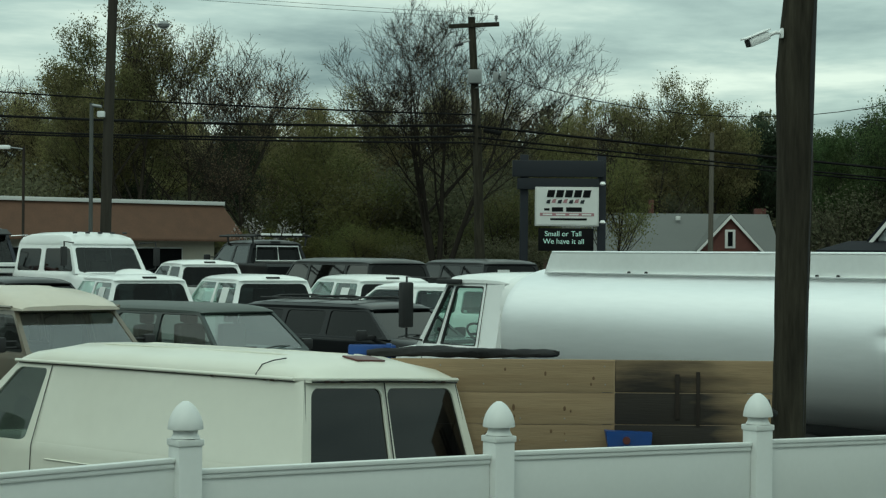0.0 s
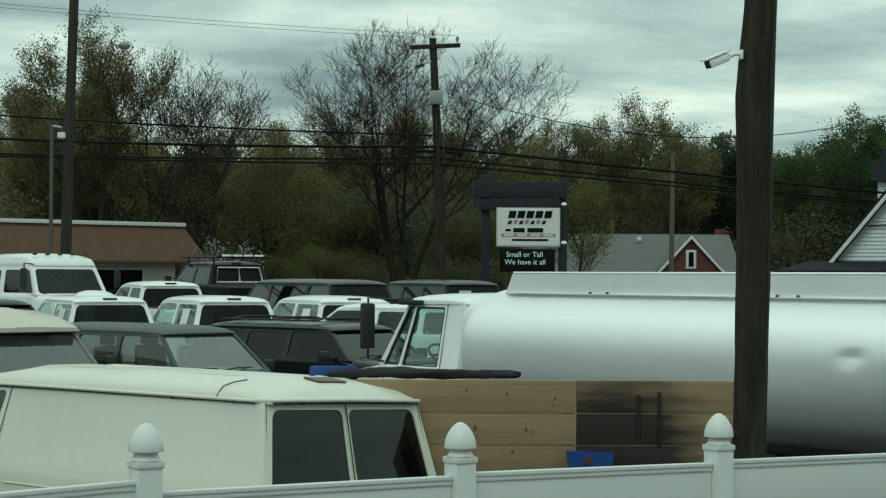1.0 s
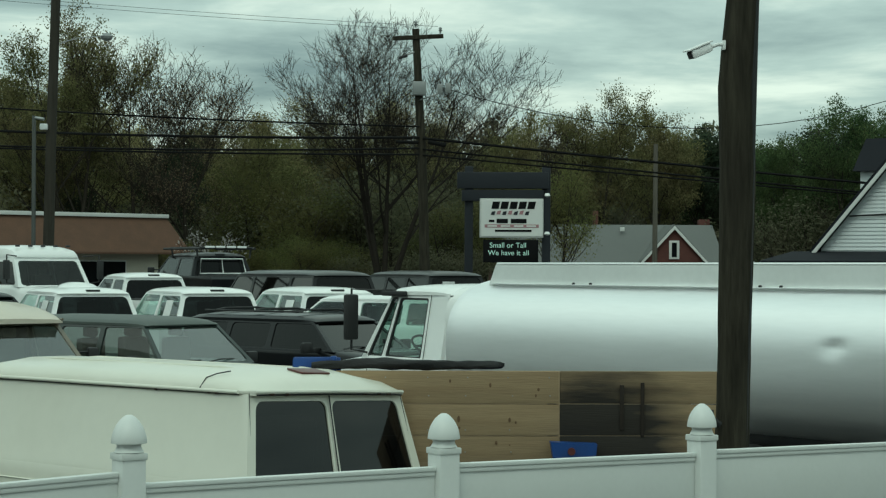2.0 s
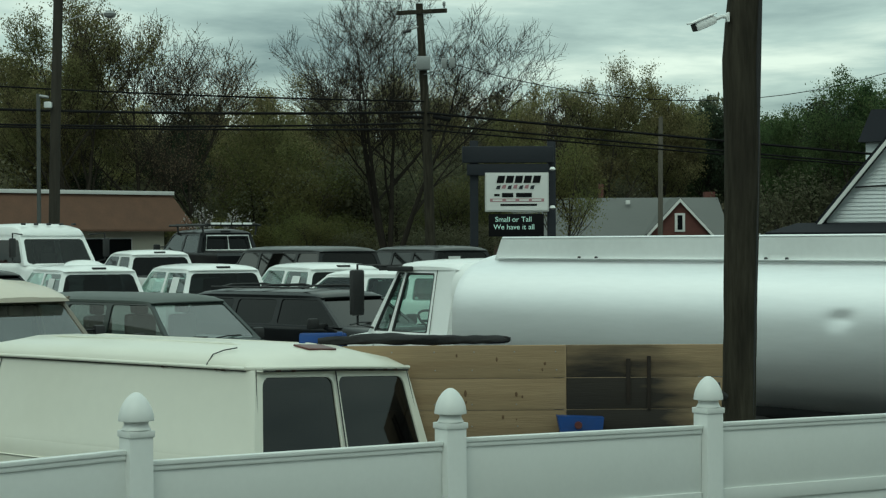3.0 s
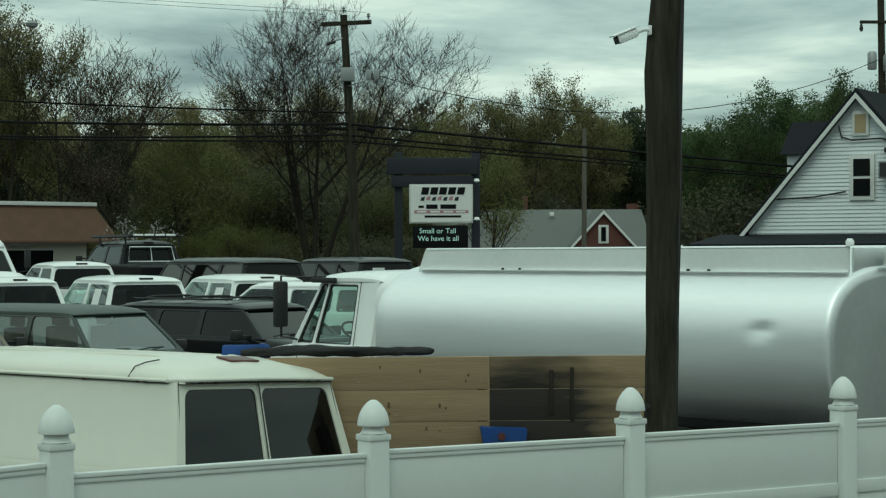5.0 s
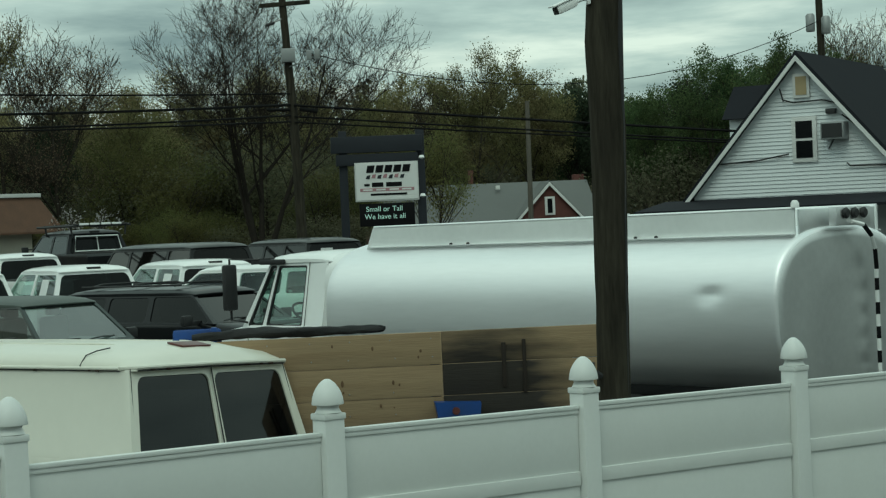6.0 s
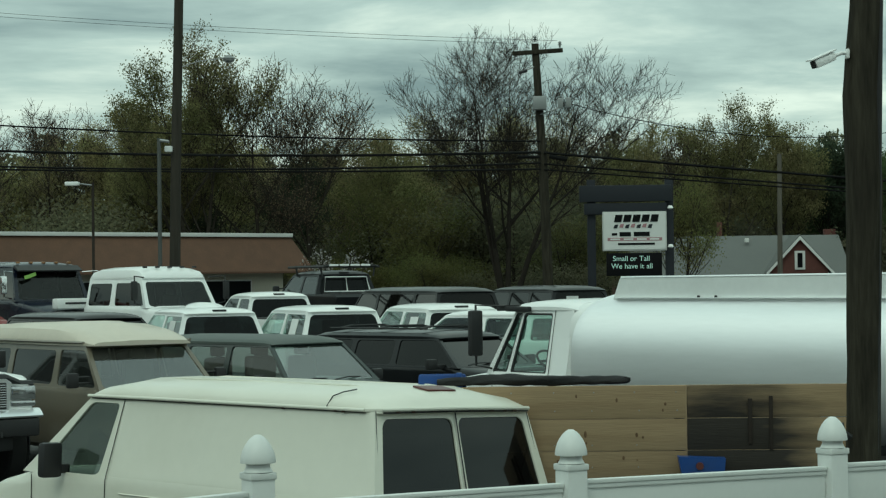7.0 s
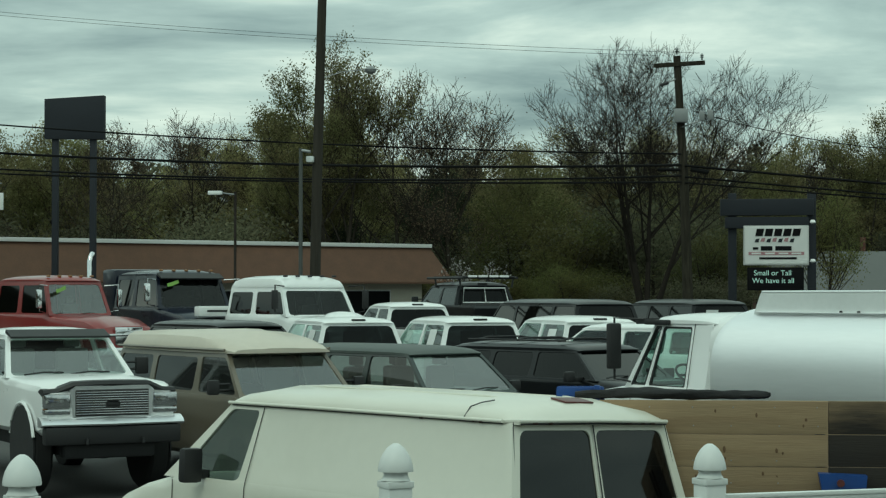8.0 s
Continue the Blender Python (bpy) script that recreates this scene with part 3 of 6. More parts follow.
def conversion_van():
    g = dict(front=SHIELD, w=DARKGLASS, d=MIDGLASS, rear=DARKGLASS)
    s = dict(stations=[(-2.7, 0.4, 1.2, 0.95, 0), (-2.6, 0.35, 1.26, 1.0, 0), (1.7, 0.32, 1.26, 1.0, 0), (1.85, 0.32, 1.24, 0.99, 0.02), (2.4, 0.35, 1.12, 0.95, 0.04), (2.75, 0.45, 0.9, 0.88, 0)],
             zb=1.26, zr=1.98, wb=0.98, wr=0.84, xwb=1.84, xwt=1.15, xrb=-2.66, xrt=-2.50, posts=[-1.2, 0.35], kinds=["w", "w", "d"],
             glass=g, margin=(0.08, 0.08, 0.06, 0.09), seats=[(0.6, 0.45, 1.0), (0.6, -0.45, 1.0)], wheels=[(1.8, 0.36, 0.24), (-1.6, 0.36, 0.24)],
             mirrors=[(1.5, 0.97, 1.4, 0.22, 0.18)], wipers=[(1.82, -0.7, 1.29), (1.82, 0.05, 1.29)], roof_paint=TAN)
    van = vehicle("conversion_van", at(-6.36, 29.9, -50), "beige conversion van with a raised tan roof cap", "van", BEIGE, s)
    secs = []
    for x, zt, k in ((-2.50, 2.06, 0.93), (-2.35, 2.16, 0.96), (-1.0, 2.19, 0.99), (0.2, 2.17, 0.99), (0.85, 2.10, 0.97), (1.22, 2.00, 0.94), (1.36, 1.94, 0.90)):
        w = 0.90 * k
        zl = 1.88
        rg = 0.25 if x > 1.2 else 1.0 if x > -0.5 else 0.3
        secs.append([(x, w, zl), (x, w, zl + (zt - zl) * 0.35), (x, w * 0.93, zl + (zt - zl) * 0.8), (x, w * 0.78, zt), (x, w * 0.42, zt + 0.004), (x, w * 0.28, zt + 0.05 * rg), (x, 0, zt + 0.06 * rg),
                     (x, -w * 0.28, zt + 0.05 * rg), (x, -w * 0.42, zt + 0.004), (x, -w * 0.78, zt), (x, -w * 0.93, zl + (zt - zl) * 0.8), (x, -w, zl + (zt - zl) * 0.35), (x, -w, zl)])
    part("roof_cap", loft(secs), TAN, van, "raised tan fibreglass roof cap")
    for sgn in (1, -1):
        part("roof_stripe", tubed([(-2.5, sgn * 0.915, 1.93), (1.2, sgn * 0.90, 1.93)], 0.022, 5), BEIGE, van)


def suv(name, m, label, paint, roofp=None, rack=False, gl=None, side=None, k=1.0, group="", long_=0.0, zr=1.88):
    gl = gl or CARGLASS
    side = side or CARGLASS
    g = dict(front=SHIELD if gl in (CARGLASS, TINTGLASS) else gl, w=side, d=gl, rear=side)
    s = dict(stations=[(-2.75 - long_, 0.45, 1.05, 0.93, 0), (-2.65 - long_, 0.4, 1.2, 0.98, 0), (1.0, 0.38, 1.2, 0.98, 0), (1.3, 0.38, 1.19, 0.97, 0.03), (2.3, 0.4, 1.10, 0.94, 0.05), (2.6, 0.45, 0.98, 0.9, 0.02), (2.7, 0.5, 0.8, 0.86, 0)],
             zb=1.2, zr=zr, wb=0.96, wr=0.76, xwb=1.36, xwt=0.70, xrb=-2.68 - long_, xrt=-2.45 - long_, posts=[-1.35 - long_, -0.25], kinds=["w", "d", "d"],
             glass=g, margin=(0.06, 0.06, 0.04, 0.05), seats=[(0.3, 0.42, 0.95), (0.3, -0.42, 0.95), (-0.8, 0.42, 0.92), (-0.8, -0.42, 0.92)],
             wheels=[(1.75, 0.39, 0.26), (-1.65 - long_ * 0.5, 0.39, 0.26)], mirrors=[(1.0, 0.93, 1.25, 0.18, 0.22)], arms=False,
             wipers=[(1.36, -0.7, 1.225), (1.36, 0.0, 1.225)], roof_paint=roofp or paint, roof_label="roof panel in a paler tone than the body" if roofp else "")
    car = vehicle(name, m, label, "suv", paint, s, group)
    if rack:
        for sgn in (1, -1):
            part("rack_rail", tubed([(-2.2 - long_, sgn * 0.62, zr + 0.06), (0.3, sgn * 0.62, zr + 0.07)], 0.018, 6), PLASTIC, car)
        for x in (-1.9 - long_, -0.9, 0.15):
            part("rack_bar", tubed([(x, -0.64, zr + 0.06), (x, -0.4, zr + 0.10), (x, 0.4, zr + 0.10), (x, 0.64, zr + 0.06)], 0.02, 6), PLASTIC, car)
    return car


def pickup(name, m, label, paint, gl=None, rear=None, lift=0.0, group="", hump=False, back=0.0, crew=0.0, windshield=None):
    gl = gl or CARGLASS
    rear = rear or DARKGLASS
    g = dict(front=windshield or gl, d=gl, w=rear, rear=rear)
    z, bk = lift, back
    s = dict(stations=[(-3.0, 0.5 + z, 1.12 + z, 0.96, 0), (-2.9, 0.45 + z, 1.2 + z, 0.99, 0), (-0.95, 0.42 + z, 1.2 + z, 0.99, 0), (1.1 - bk, 0.42 + z, 1.2 + z, 0.99, 0), (1.4 - bk, 0.42 + z, 1.2 + z, 0.98, 0.03), (2.5, 0.45 + z, 1.16 + z, 0.96, 0.05), (2.72, 0.5 + z, 1.08 + z, 0.93, 0.03), (2.8, 0.55 + z, 0.98 + z, 0.9, 0)],
             zb=1.2 + z, zr=1.86 + z, wb=0.97, wr=0.78, xwb=1.42 - bk, xwt=0.72 - bk, xrb=-1.0 - bk - crew, xrt=-0.82 - bk - crew, posts=[-0.05 - bk - crew * 0.35], kinds=["w2", "d"],
             glass=dict(g, w2=g["d"]), margin=(0.07, 0.06, 0.04, 0.06), seats=[(0.3 - bk, 0.42, 0.95 + z), (0.3 - bk, -0.42, 0.95 + z)],
             wheels=[(1.85, 0.42 + z * 0.45, 0.28), (-1.9, 0.42 + z * 0.45, 0.28)], mirrors=[(1.0 - bk, 0.95, 1.32 + z, 0.26, 0.2)],
             wipers=[(1.42 - bk, -0.7, 1.225 + z), (1.42 - bk, 0.0, 1.225 + z)], rear_margin=(0.09, 0.09, 0.03, 0.07))
    car = vehicle(name, m, label, "pickup truck", paint, s, group)
    part("truck_bed", boxed((-1.98 - (bk + crew) / 2, 0, 1.215 + z), (1.75 - bk - crew, 1.6, 0.05), 0.01), INTERIOR, car)
    part("roof_lamp", boxed((-0.80 - bk - crew, 0, 1.83 + z), (0.08, 0.30, 0.045), 0.015), PLASTIC, car)
    if hump:
        part("roof_fairing", loft([[(x, w * math.cos(a * math.pi / 8), 1.86 + h * math.sin(a * math.pi / 8)) for a in range(9)] for x, w, h in ((-0.75, 0.5, 0.02), (-0.5, 0.45, 0.14), (-0.1, 0.35, 0.14), (0.1, 0.2, 0.02))]), paint, car)
    return car


cream_van()
conversion_van()
suv("station_wagon", at(-3.75, 31.2, -43), "dark green sport utility wagon with a weathered roof", GREEN, FADED, gl=TINTGLASS, side=TINTGLASS, zr=1.87)
suv("station_wagon", at(-1.25, 34.2, -43), "black sport utility wagon with roof rack and dark windows", BLACKP, None, True, DARKGLASS, DARKGLASS, zr=1.76)

# ---- fence ----
def fence():
    d = Vector((1.579, 1.012, 0)).normalized()
    step = Vector((1.5785, 1.0122, 0))
    p1 = Vector((-1.2655, 9.64, 0))
    ang = math.degrees(math.atan2(d.y, d.x))
    tops = {-3: 1.89, -2: 1.88, -1: 1.875, 0: 1.868, 1: 1.867, 2: 1.846, 3: 1.826, 4: 1.81, 5: 1.80, 6: 1.79}
    # how far each bay ends below or above the next one's start
    step_down = {0: -0.064, 1: 0.013, 2: 0.012, 3: 0.012}
    rise = {-3: 0.175, -2: 0.175, -1: 0.175, 0: 0.168, 1: 0.103, 2: 0.108, 3: 0.115, 4: 0.12, 5: 0.12, 6: 0.12}
    fen = thing("vinyl_fence", Matrix(), "white vinyl privacy fence with dome-capped posts", "fence")
    post_bm = boxed((0, 0, 0.90), (0.127, 0.127, 2.12), 0.006)
    cap_prof = [(0.074, -0.046), (0.066, -0.034), (0.060, -0.020), (0.062, -0.006), (0.088, -0.002), (0.089, 0.004), (0.085, 0.032), (0.077, 0.060), (0.064, 0.086), (0.047, 0.110), (0.030, 0.126), (0.014, 0.136), (0.004, 0.137)]
    cap_me, post_me = mesh_of("post_cap", lathe(cap_prof, 28), VINYL, 40), mesh_of("fence_post", post_bm, VINYL)
    collar_bm = boxed((0, 0, -0.066), (0.141, 0.141, 0.034), 0.006)
    collar_me = mesh_of("cap_collar", collar_bm, VINYL)
    for n in range(-3, 7):
        c = p1 + step * n
        z = tops[n]
        post = new("fence_post", post_me)
        post.parent = fen
        post.matrix_world = pose(c.x, c.y, z + rise[n] - 0.035 - 1.96, 0, 0, ang)
        for nm, me in (("post_cap", cap_me), ("cap_collar", collar_me)):
            o = new(nm, me)
            o.parent = post
            o.matrix_world = pose(c.x, c.y, z + rise[n] + 0.035, 0, 0, ang)
        if n == 6:
            break
        e = p1 + step * (n + 1)
        z0, z1 = tops[n], tops[n + 1] - step_down.get(n + 1, 0.012)
        L = step.length
        lean = -math.degrees(math.atan2(z1 - z0, L))
        mid = (c + e) / 2
        base = pose(mid.x, mid.y, (z0 + z1) / 2, 0, 0, ang) @ pose(0, 0, 0, 0, lean, 0)
        for nm, w, h, zc in (("top_rail", 0.056, 0.024, -0.012), ("rail_lip", 0.042, 0.026, -0.037), ("mid_rail", 0.050, 0.085, -0.44), ("bottom_rail", 0.05, 0.14, -1.7)):
            o = part(nm, boxed((0, 0, zc), (L - 0.13, w, h), 0.006), VINYL, fen)
            o.matrix_world = base
        for nm, h, zc in (("upper_panel", 0.355, -0.226), ("lower_panel", 1.16, -1.06)):
            o = part(nm, boxed((0, 0, zc), (L - 0.128, 0.022, h), 0.003), VINYL, fen)
            o.matrix_world = base


fence()


# ---- wooden pole with the camera ----
def near_pole():
    pole = thing("wooden_pole", pose(2.34, 13.5, 0), "weathered dark wooden utility pole beside the fence", "utility pole")
    pts, rad = [], []
    for k in range(15):
        z = k * 0.6
        pts.append((0.028 * z + 0.010 * math.sin(z * 1.1) - (0.03 if 3.6 < z < 4.4 else 0), 0, z))
        rad.append(0.122 + 0.006 * math.sin(z * 2.1) - 0.001 * z)
    bm = bmesh.new()
    zs = [8.4 * k / 70 for k in range(71)]
    rings = []
    for z in zs:
        i = min(int(z / 0.6), 13)
        f = z / 0.6 - i
        cx, r = pts[i][0] * (1 - f) + pts[i + 1][0] * f, rad[i] * (1 - f) + rad[i + 1] * f
        ring = []
        for k in range(36):
            a = 2 * math.pi * k / 36
            # checks and knots in the weathered wood
            w = r + 0.006 * noise.noise(Vector((7 * math.cos(a), 7 * math.sin(a), z * 0.5))) + 0.004 * noise.noise(Vector((3 * math.cos(a), 3 * math.sin(a), z * 5)))
            ring.append((cx + w * math.cos(a), w * math.sin(a), z))
        rings.append(ring)
    part("shaft", loft(rings), WOODPOLE, pole)
    part("conduit", tubed([(0.085, -0.06, 0), (0.13, -0.06, 1.6), (0.168, -0.06, 3.1), (0.203, -0.06, 4.6), (0.30, -0.06, 8.4)], 0.022, 8), PLASTIC, pole)
    part("bracket", tubed([(-0.05, -0.11, 1.86), (-0.11, -0.15, 1.90), (-0.12, -0.15, 1.96)], 0.025, 8), PLASTIC, pole)
    cc = thing("security_camera", pose(2.34 - 0.10, 13.42, 4.44, 0, 0, 0) @ Matrix.Scale(0.75, 4), "white bullet security camera on a pole arm", "security camera")
    m = pose(-0.12, -0.06, -0.01, 0, -22, 25)
    b = boxed((0, 0, 0), (0.24, 0.085, 0.085), 0.028)
    bmesh.ops.transform(b, matrix=m, verts=b.verts)
    part("housing", b, WHITE, cc)
    b = boxed((-0.01, 0, 0.05), (0.29, 0.10, 0.014), 0.005)
    bmesh.ops.transform(b, matrix=m, verts=b.verts)
    part("sun_shield", b, WHITE, cc)
    b = boxed((-0.122, 0, 0), (0.012, 0.07, 0.07), 0.01)
    bmesh.ops.transform(b, matrix=m, verts=b.verts)
    part("lens", b, PLASTIC, cc)
    part("arm", tubed([(-0.02, -0.02, 0.03), (0.05, 0.0, 0.06), (0.12, 0.02, 0.06)], 0.018, 8), WHITE, cc)
    part("wall_plate", boxed((0.11, 0.03, 0.055), (0.03, 0.09, 0.09), 0.01), WHITE, cc)


near_pole()


# ---- tank truck ----
def tank_truck():
    tr = thing("tank_truck", at(6.10, 20.24, 128), "white tank truck with a bright bare aluminium tank", "tank truck")
    zc, hw, hh, L = 1.90, 1.2, 0.885, 7.2

    def ring(x, k=1.0, n=112):
        out = []
        for i in range(n):
            a = 2 * math.pi * i / n
            c, s = math.cos(a), math.sin(a)
            e = 2 / 2.7
            y, z = hw * k * math.copysign(abs(c) ** e, c), zc + hh * (1 - (1 - k) * 1.4) * math.copysign(abs(s) ** e, s)
            if y > 0:
                # a dent near the rear and slight waves in the sheet
                y -= 0.036 * math.exp(-((x - 0.85) / 0.16) ** 2 - ((z - 2.11 - 0.10 * (0.85 - x)) / 0.05) ** 2)
                y += 0.0025 * math.sin(x * 2.3 + z * 3.0) * (0 < x < L)
            out.append((x, y, z))
        return out
    xs = [0.02 + (L - 0.14) * k / 110 for k in range(111)]
    part("tank", loft([ring(-0.02, 0.962), ring(-0.012, 0.98), ring(0.0, 0.991)] + [ring(x) for x in xs] + [ring(L - 0.03, 0.985), ring(L, 0.95)]), ALU, tr, "bare polished aluminium tank shell")
    part("tank_end", loft([ring(-0.032, 0.90), ring(-0.03, 0.955), ring(-0.016, 0.97)]), ALU_END, tr, "dull aluminium tank end")
    # walkway guard along the top
    for y in (0.74, -0.74):
        bm = loft([[(x, y - 0.012, zl), (x, y + 0.012, zl), (x, y + 0.010, zt), (x, y - 0.014, zt)] for x, zl, zt in ((0.05, 2.62, 2.975), (L - 0.52, 2.62, 2.965), (L - 0.505, 2.62, 2.95), (L - 0.38, 2.62, 2.70))])
        part("walkway_guard", bm, SILVER, tr)
        part("guard_rail", tubed([(0.05, y, 2.98), (L - 0.53, y, 2.97)], 0.016, 8), ALU, tr)
        part("guard_foot", boxed((L / 2 - 0.2, y + math.copysign(0.035, y), 2.712), (L - 0.5, 0.07, 0.014), 0.004), ALU, tr)
        for x in (1.9, 2.2, 4.9, 5.2):
            part("foot_bolt", lathe_at((x, y + math.copysign(0.05, y), 2.715), [(0.02, 0), (0.02, 0.02), (0.012, 0.028)], 8), PLASTIC, tr)
    part("guard_end", boxed((0.05, 0, 2.80), (0.03, 1.36, 0.34), 0.01), ALU_END, tr)
    for x in (1.2, 2.6, 4.0):
        part("hatch", lathe_at((x, 0, 2.74), [(0.25, 0), (0.25, 0.09), (0.2, 0.12)]), ALU_END, tr)
    part("marker_knob", lathe_at((0.04, 0.74, 2.985), [(0.045, 0), (0.045, 0.05), (0.025, 0.08)]), WHITE, tr)
    part("lamp_box", boxed((-0.10, -0.02, 2.88), (0.10, 0.62, 0.20), 0.01), ALU_END, tr)
    for y in (-0.16, 0.0, 0.16):
        bm = lathe([(0.055, 0), (0.06, 0.02), (0.04, 0.04)], 14)
        bmesh.ops.transform(bm, matrix=Matrix.Translation((-0.155, y - 0.02, 2.91)) @ Matrix.Rotation(radians(-90), 4, "Y"), verts=bm.verts)
        part("marker_lamp", bm, PLASTIC, tr)
    # striped hose draped from the lamp box
    hose = [(-0.17, 0.05, 2.82), (-0.20, -0.12, 2.78), (-0.20, -0.26, 2.66), (-0.17, -0.36, 2.52), (-0.14, -0.42, 2.30)] + [(-0.13, -0.43, 2.2 - 0.13 * k) for k in range(10)]
    for i in range(len(hose) - 1):
        part("hose_stripe", tubed([hose[i], hose[i + 1]], 0.024, 8), INK if i % 2 else WHITE, tr)
    # chassis
    for y in (0.4, -0.4):
        part("chassis_rail", boxed((3.6, y, 0.85), (8.6, 0.09, 0.26), 0.01), PLASTIC, tr)
    part("saddle", boxed((2.6, 0, 1.03), (4.8, 1.2, 0.14), 0.02), PLASTIC, tr)
    for x in (0.9, 2.2, 7.7):
        for y in (1.15, -1.15):
            wheel(tr, x, y, 0.5, 0.28)
    part("rear_bumper", boxed((-0.25, 0, 0.62), (0.12, 2.3, 0.16), 0.02), PLASTIC, tr)
    for y in (0.9, -0.9):
        part("rear_lamp", boxed((-0.2, y, 0.85), (0.06, 0.22, 0.12), 0.015), LAMP_RED, tr)
    # cab
    cab = lower_body([(L + 0.12, 0.75, 1.70, 1.13, 0), (L + 0.2, 0.72, 1.72, 1.15, 0), (L + 1.65, 0.72, 1.72, 1.15, 0), (L + 1.9, 0.75, 1.70, 1.12, 0.03), (L + 2.6, 0.78, 1.60, 1.06, 0.05), (L + 3.0, 0.8, 1.48, 0.98, 0.03), (L + 3.1, 0.85, 1.35, 0.9, 0)])
    part("cab", cab, WHITE, tr)
    zb, zt, wb, wr = 1.70, 2.56, 1.13, 0.98
    x0, x1, xw, xt = L + 0.14, L + 0.50, L + 1.84, L + 1.34

    def inset(quad, mar):
        a, b, c, d = [Vector(q) for q in quad]
        lu, lv = ((b - a).length + (c - d).length) / 2, ((d - a).length + (c - b).length) / 2
        u0, u1, v0, v1 = mar[0] / lu, 1 - mar[1] / lu, mar[2] / lv, 1 - mar[3] / lv
        return [(a * (1 - u) + b * u) * (1 - v) + (d * (1 - u) + c * u) * v for u, v in ((u0, v0), (u1, v0), (u1, v1), (u0, v1))]

    def cab_pane(frame_name, name, quad, mar, out, rad):
        """White sheet metal, a black rubber gasket inside it and the pane."""
        f = bmesh.new()
        framed(f, None, quad, mar, out, rad, 0.012)
        fr = part(frame_name, f, WHITE, tr)
        f, g = bmesh.new(), bmesh.new()
        framed(f, g, inset(quad, [k - 0.004 for k in mar]), (0.03, 0.03, 0.03, 0.03), out, rad, 0.03)
        off = Vector(out).normalized() * -0.006
        for m_ in (f, g):
            bmesh.ops.translate(m_, vec=off, verts=m_.verts)
        part("gasket", f, PLASTIC, fr)
        part(name, g, GREENGLASS, fr, smooth=0)
    for sd in (1, -1):
        part("side_panel", side_panel(((x0, sd * wb, zb - 0.02), (x1, sd * wb, zb - 0.02), (x1, sd * wr, zt), (x0, sd * wr, zt)), sd), WHITE, tr)
        for b0, t0, b1, t1, mar in ((x1, x1, x1 + 0.86, x1 + 0.66, (0.06, 0.02, 0.03, 0.05)), (x1 + 0.86, x1 + 0.66, xw, xt, (0.03, 0.07, 0.03, 0.05))):
            cab_pane("window_frame", "side_window", ((b0, sd * wb, zb - 0.02), (b1, sd * wb, zb - 0.02), (t1, sd * wr, zt), (t0, sd * wr, zt)), mar, (0, sd, 0), 0.04)
        seam(tr, [(x1, sd * (wb + 0.012), zb - 0.3), (x1, sd * (wb + 0.006), zb), (x1, sd * (wr + 0.006), zt - 0.01)], 0.006)
        seam(tr, [(x1 + 1.2, sd * (wb + 0.02), zb - 0.4), (x1 + 1.2, sd * (wb + 0.01), zb - 0.03)], 0.006)
        part("drip_visor", boxed((xt - 0.10, sd * 1.035, 2.565), (0.50, 0.07, 0.07), 0.02), PLASTIC, tr)
        part("vent_latch", boxed((x1 + 0.88, sd * (wb - 0.03), zb + 0.22), (0.03, 0.03, 0.06), 0.01), PLASTIC, tr)
    # rounded fairing that closes the gap to the tank
    part("gap_fairing", loft([[(x, k * math.copysign(abs(math.cos(a)) ** 0.35, math.cos(a)) * 1.08, 1.75 + h * math.copysign(abs(math.sin(a)) ** 0.35, math.sin(a))) for a in [2 * math.pi * i / 40 for i in range(40)]] for x, k, h in ((L - 0.10, 0.90, 0.90), (L + 0.05, 0.97, 0.93), (L + 0.16, 0.97, 0.92))]), WHITE, tr, "white rounded fairing behind the cab")
    bm = bmesh.new()
    bm.faces.new([bm.verts.new(q) for q in ((x0, -wb, zb), (x0, wb, zb), (x0, wr, zt), (x0, -wr, zt))])
    part("rear_panel", bm, WHITE, tr)
    cab_pane("windshield_frame", "windshield", ((xw, -wb, zb - 0.02), (xw, wb, zb - 0.02), (xt, wr, zt), (xt, -wr, zt)), (0.07, 0.07, 0.05, 0.05), (1, 0, 0.3), 0.09)
    part("cab_roof", roof_shell(x0, xt + 0.08, 2.67, 0.99, 0.03, 0.12), WHITE, tr)
    part("sun_visor", loft([[(xt - 0.06, y, 2.56), (xt + 0.34, y, 2.535), (xt + 0.36, y, 2.57), (xt + 0.24, y, 2.61), (xt - 0.06, y, 2.62)] for y in (-1.05, -0.9, 0, 0.9, 1.05)]), PLASTIC, tr)
    part("dashboard", boxed((L + 1.5, 0, 1.70), (0.5, 2.0, 0.08), 0.03), INTERIOR, tr)
    steering_wheel(tr, L + 1.05, 0.60, 1.86, 0.23, 35)
    for y in (0.55, -0.55):
        seat(tr, L + 0.62, y, 1.35, 0.5, 0.6)
        yy = 1.0 if y > 0 else -1.0
        part("mirror_arm", tubed([(L + 1.72, yy * 1.08, 1.75), (L + 1.80, yy * 1.33, 1.8), (L + 1.80, yy * 1.33, 2.62), (L + 1.5, yy * 1.00, 2.60)], 0.018, 6), PLASTIC, tr)
        part("mirror", boxed((L + 1.76, yy * 1.37, 2.24), (0.10, 0.20, 0.62), 0.035), PLASTIC, tr)


def lathe_at(c, prof, n=16):
    bm = lathe(prof, n)
    bmesh.ops.translate(bm, vec=c, verts=bm.verts)
    return bm


tank_truck()

# ---- flatbed with plank sides ----
PLANK = mat("raw_pine_plank", (0.285, 0.205, 0.118), 0.8, var=0.34, scale=2.4, grain=16, bump=0.3, stretch=(0.45, 4, 7), blotch=(0.17, 0.105, 0.055), blotch_amt=0.6, island=0.3)


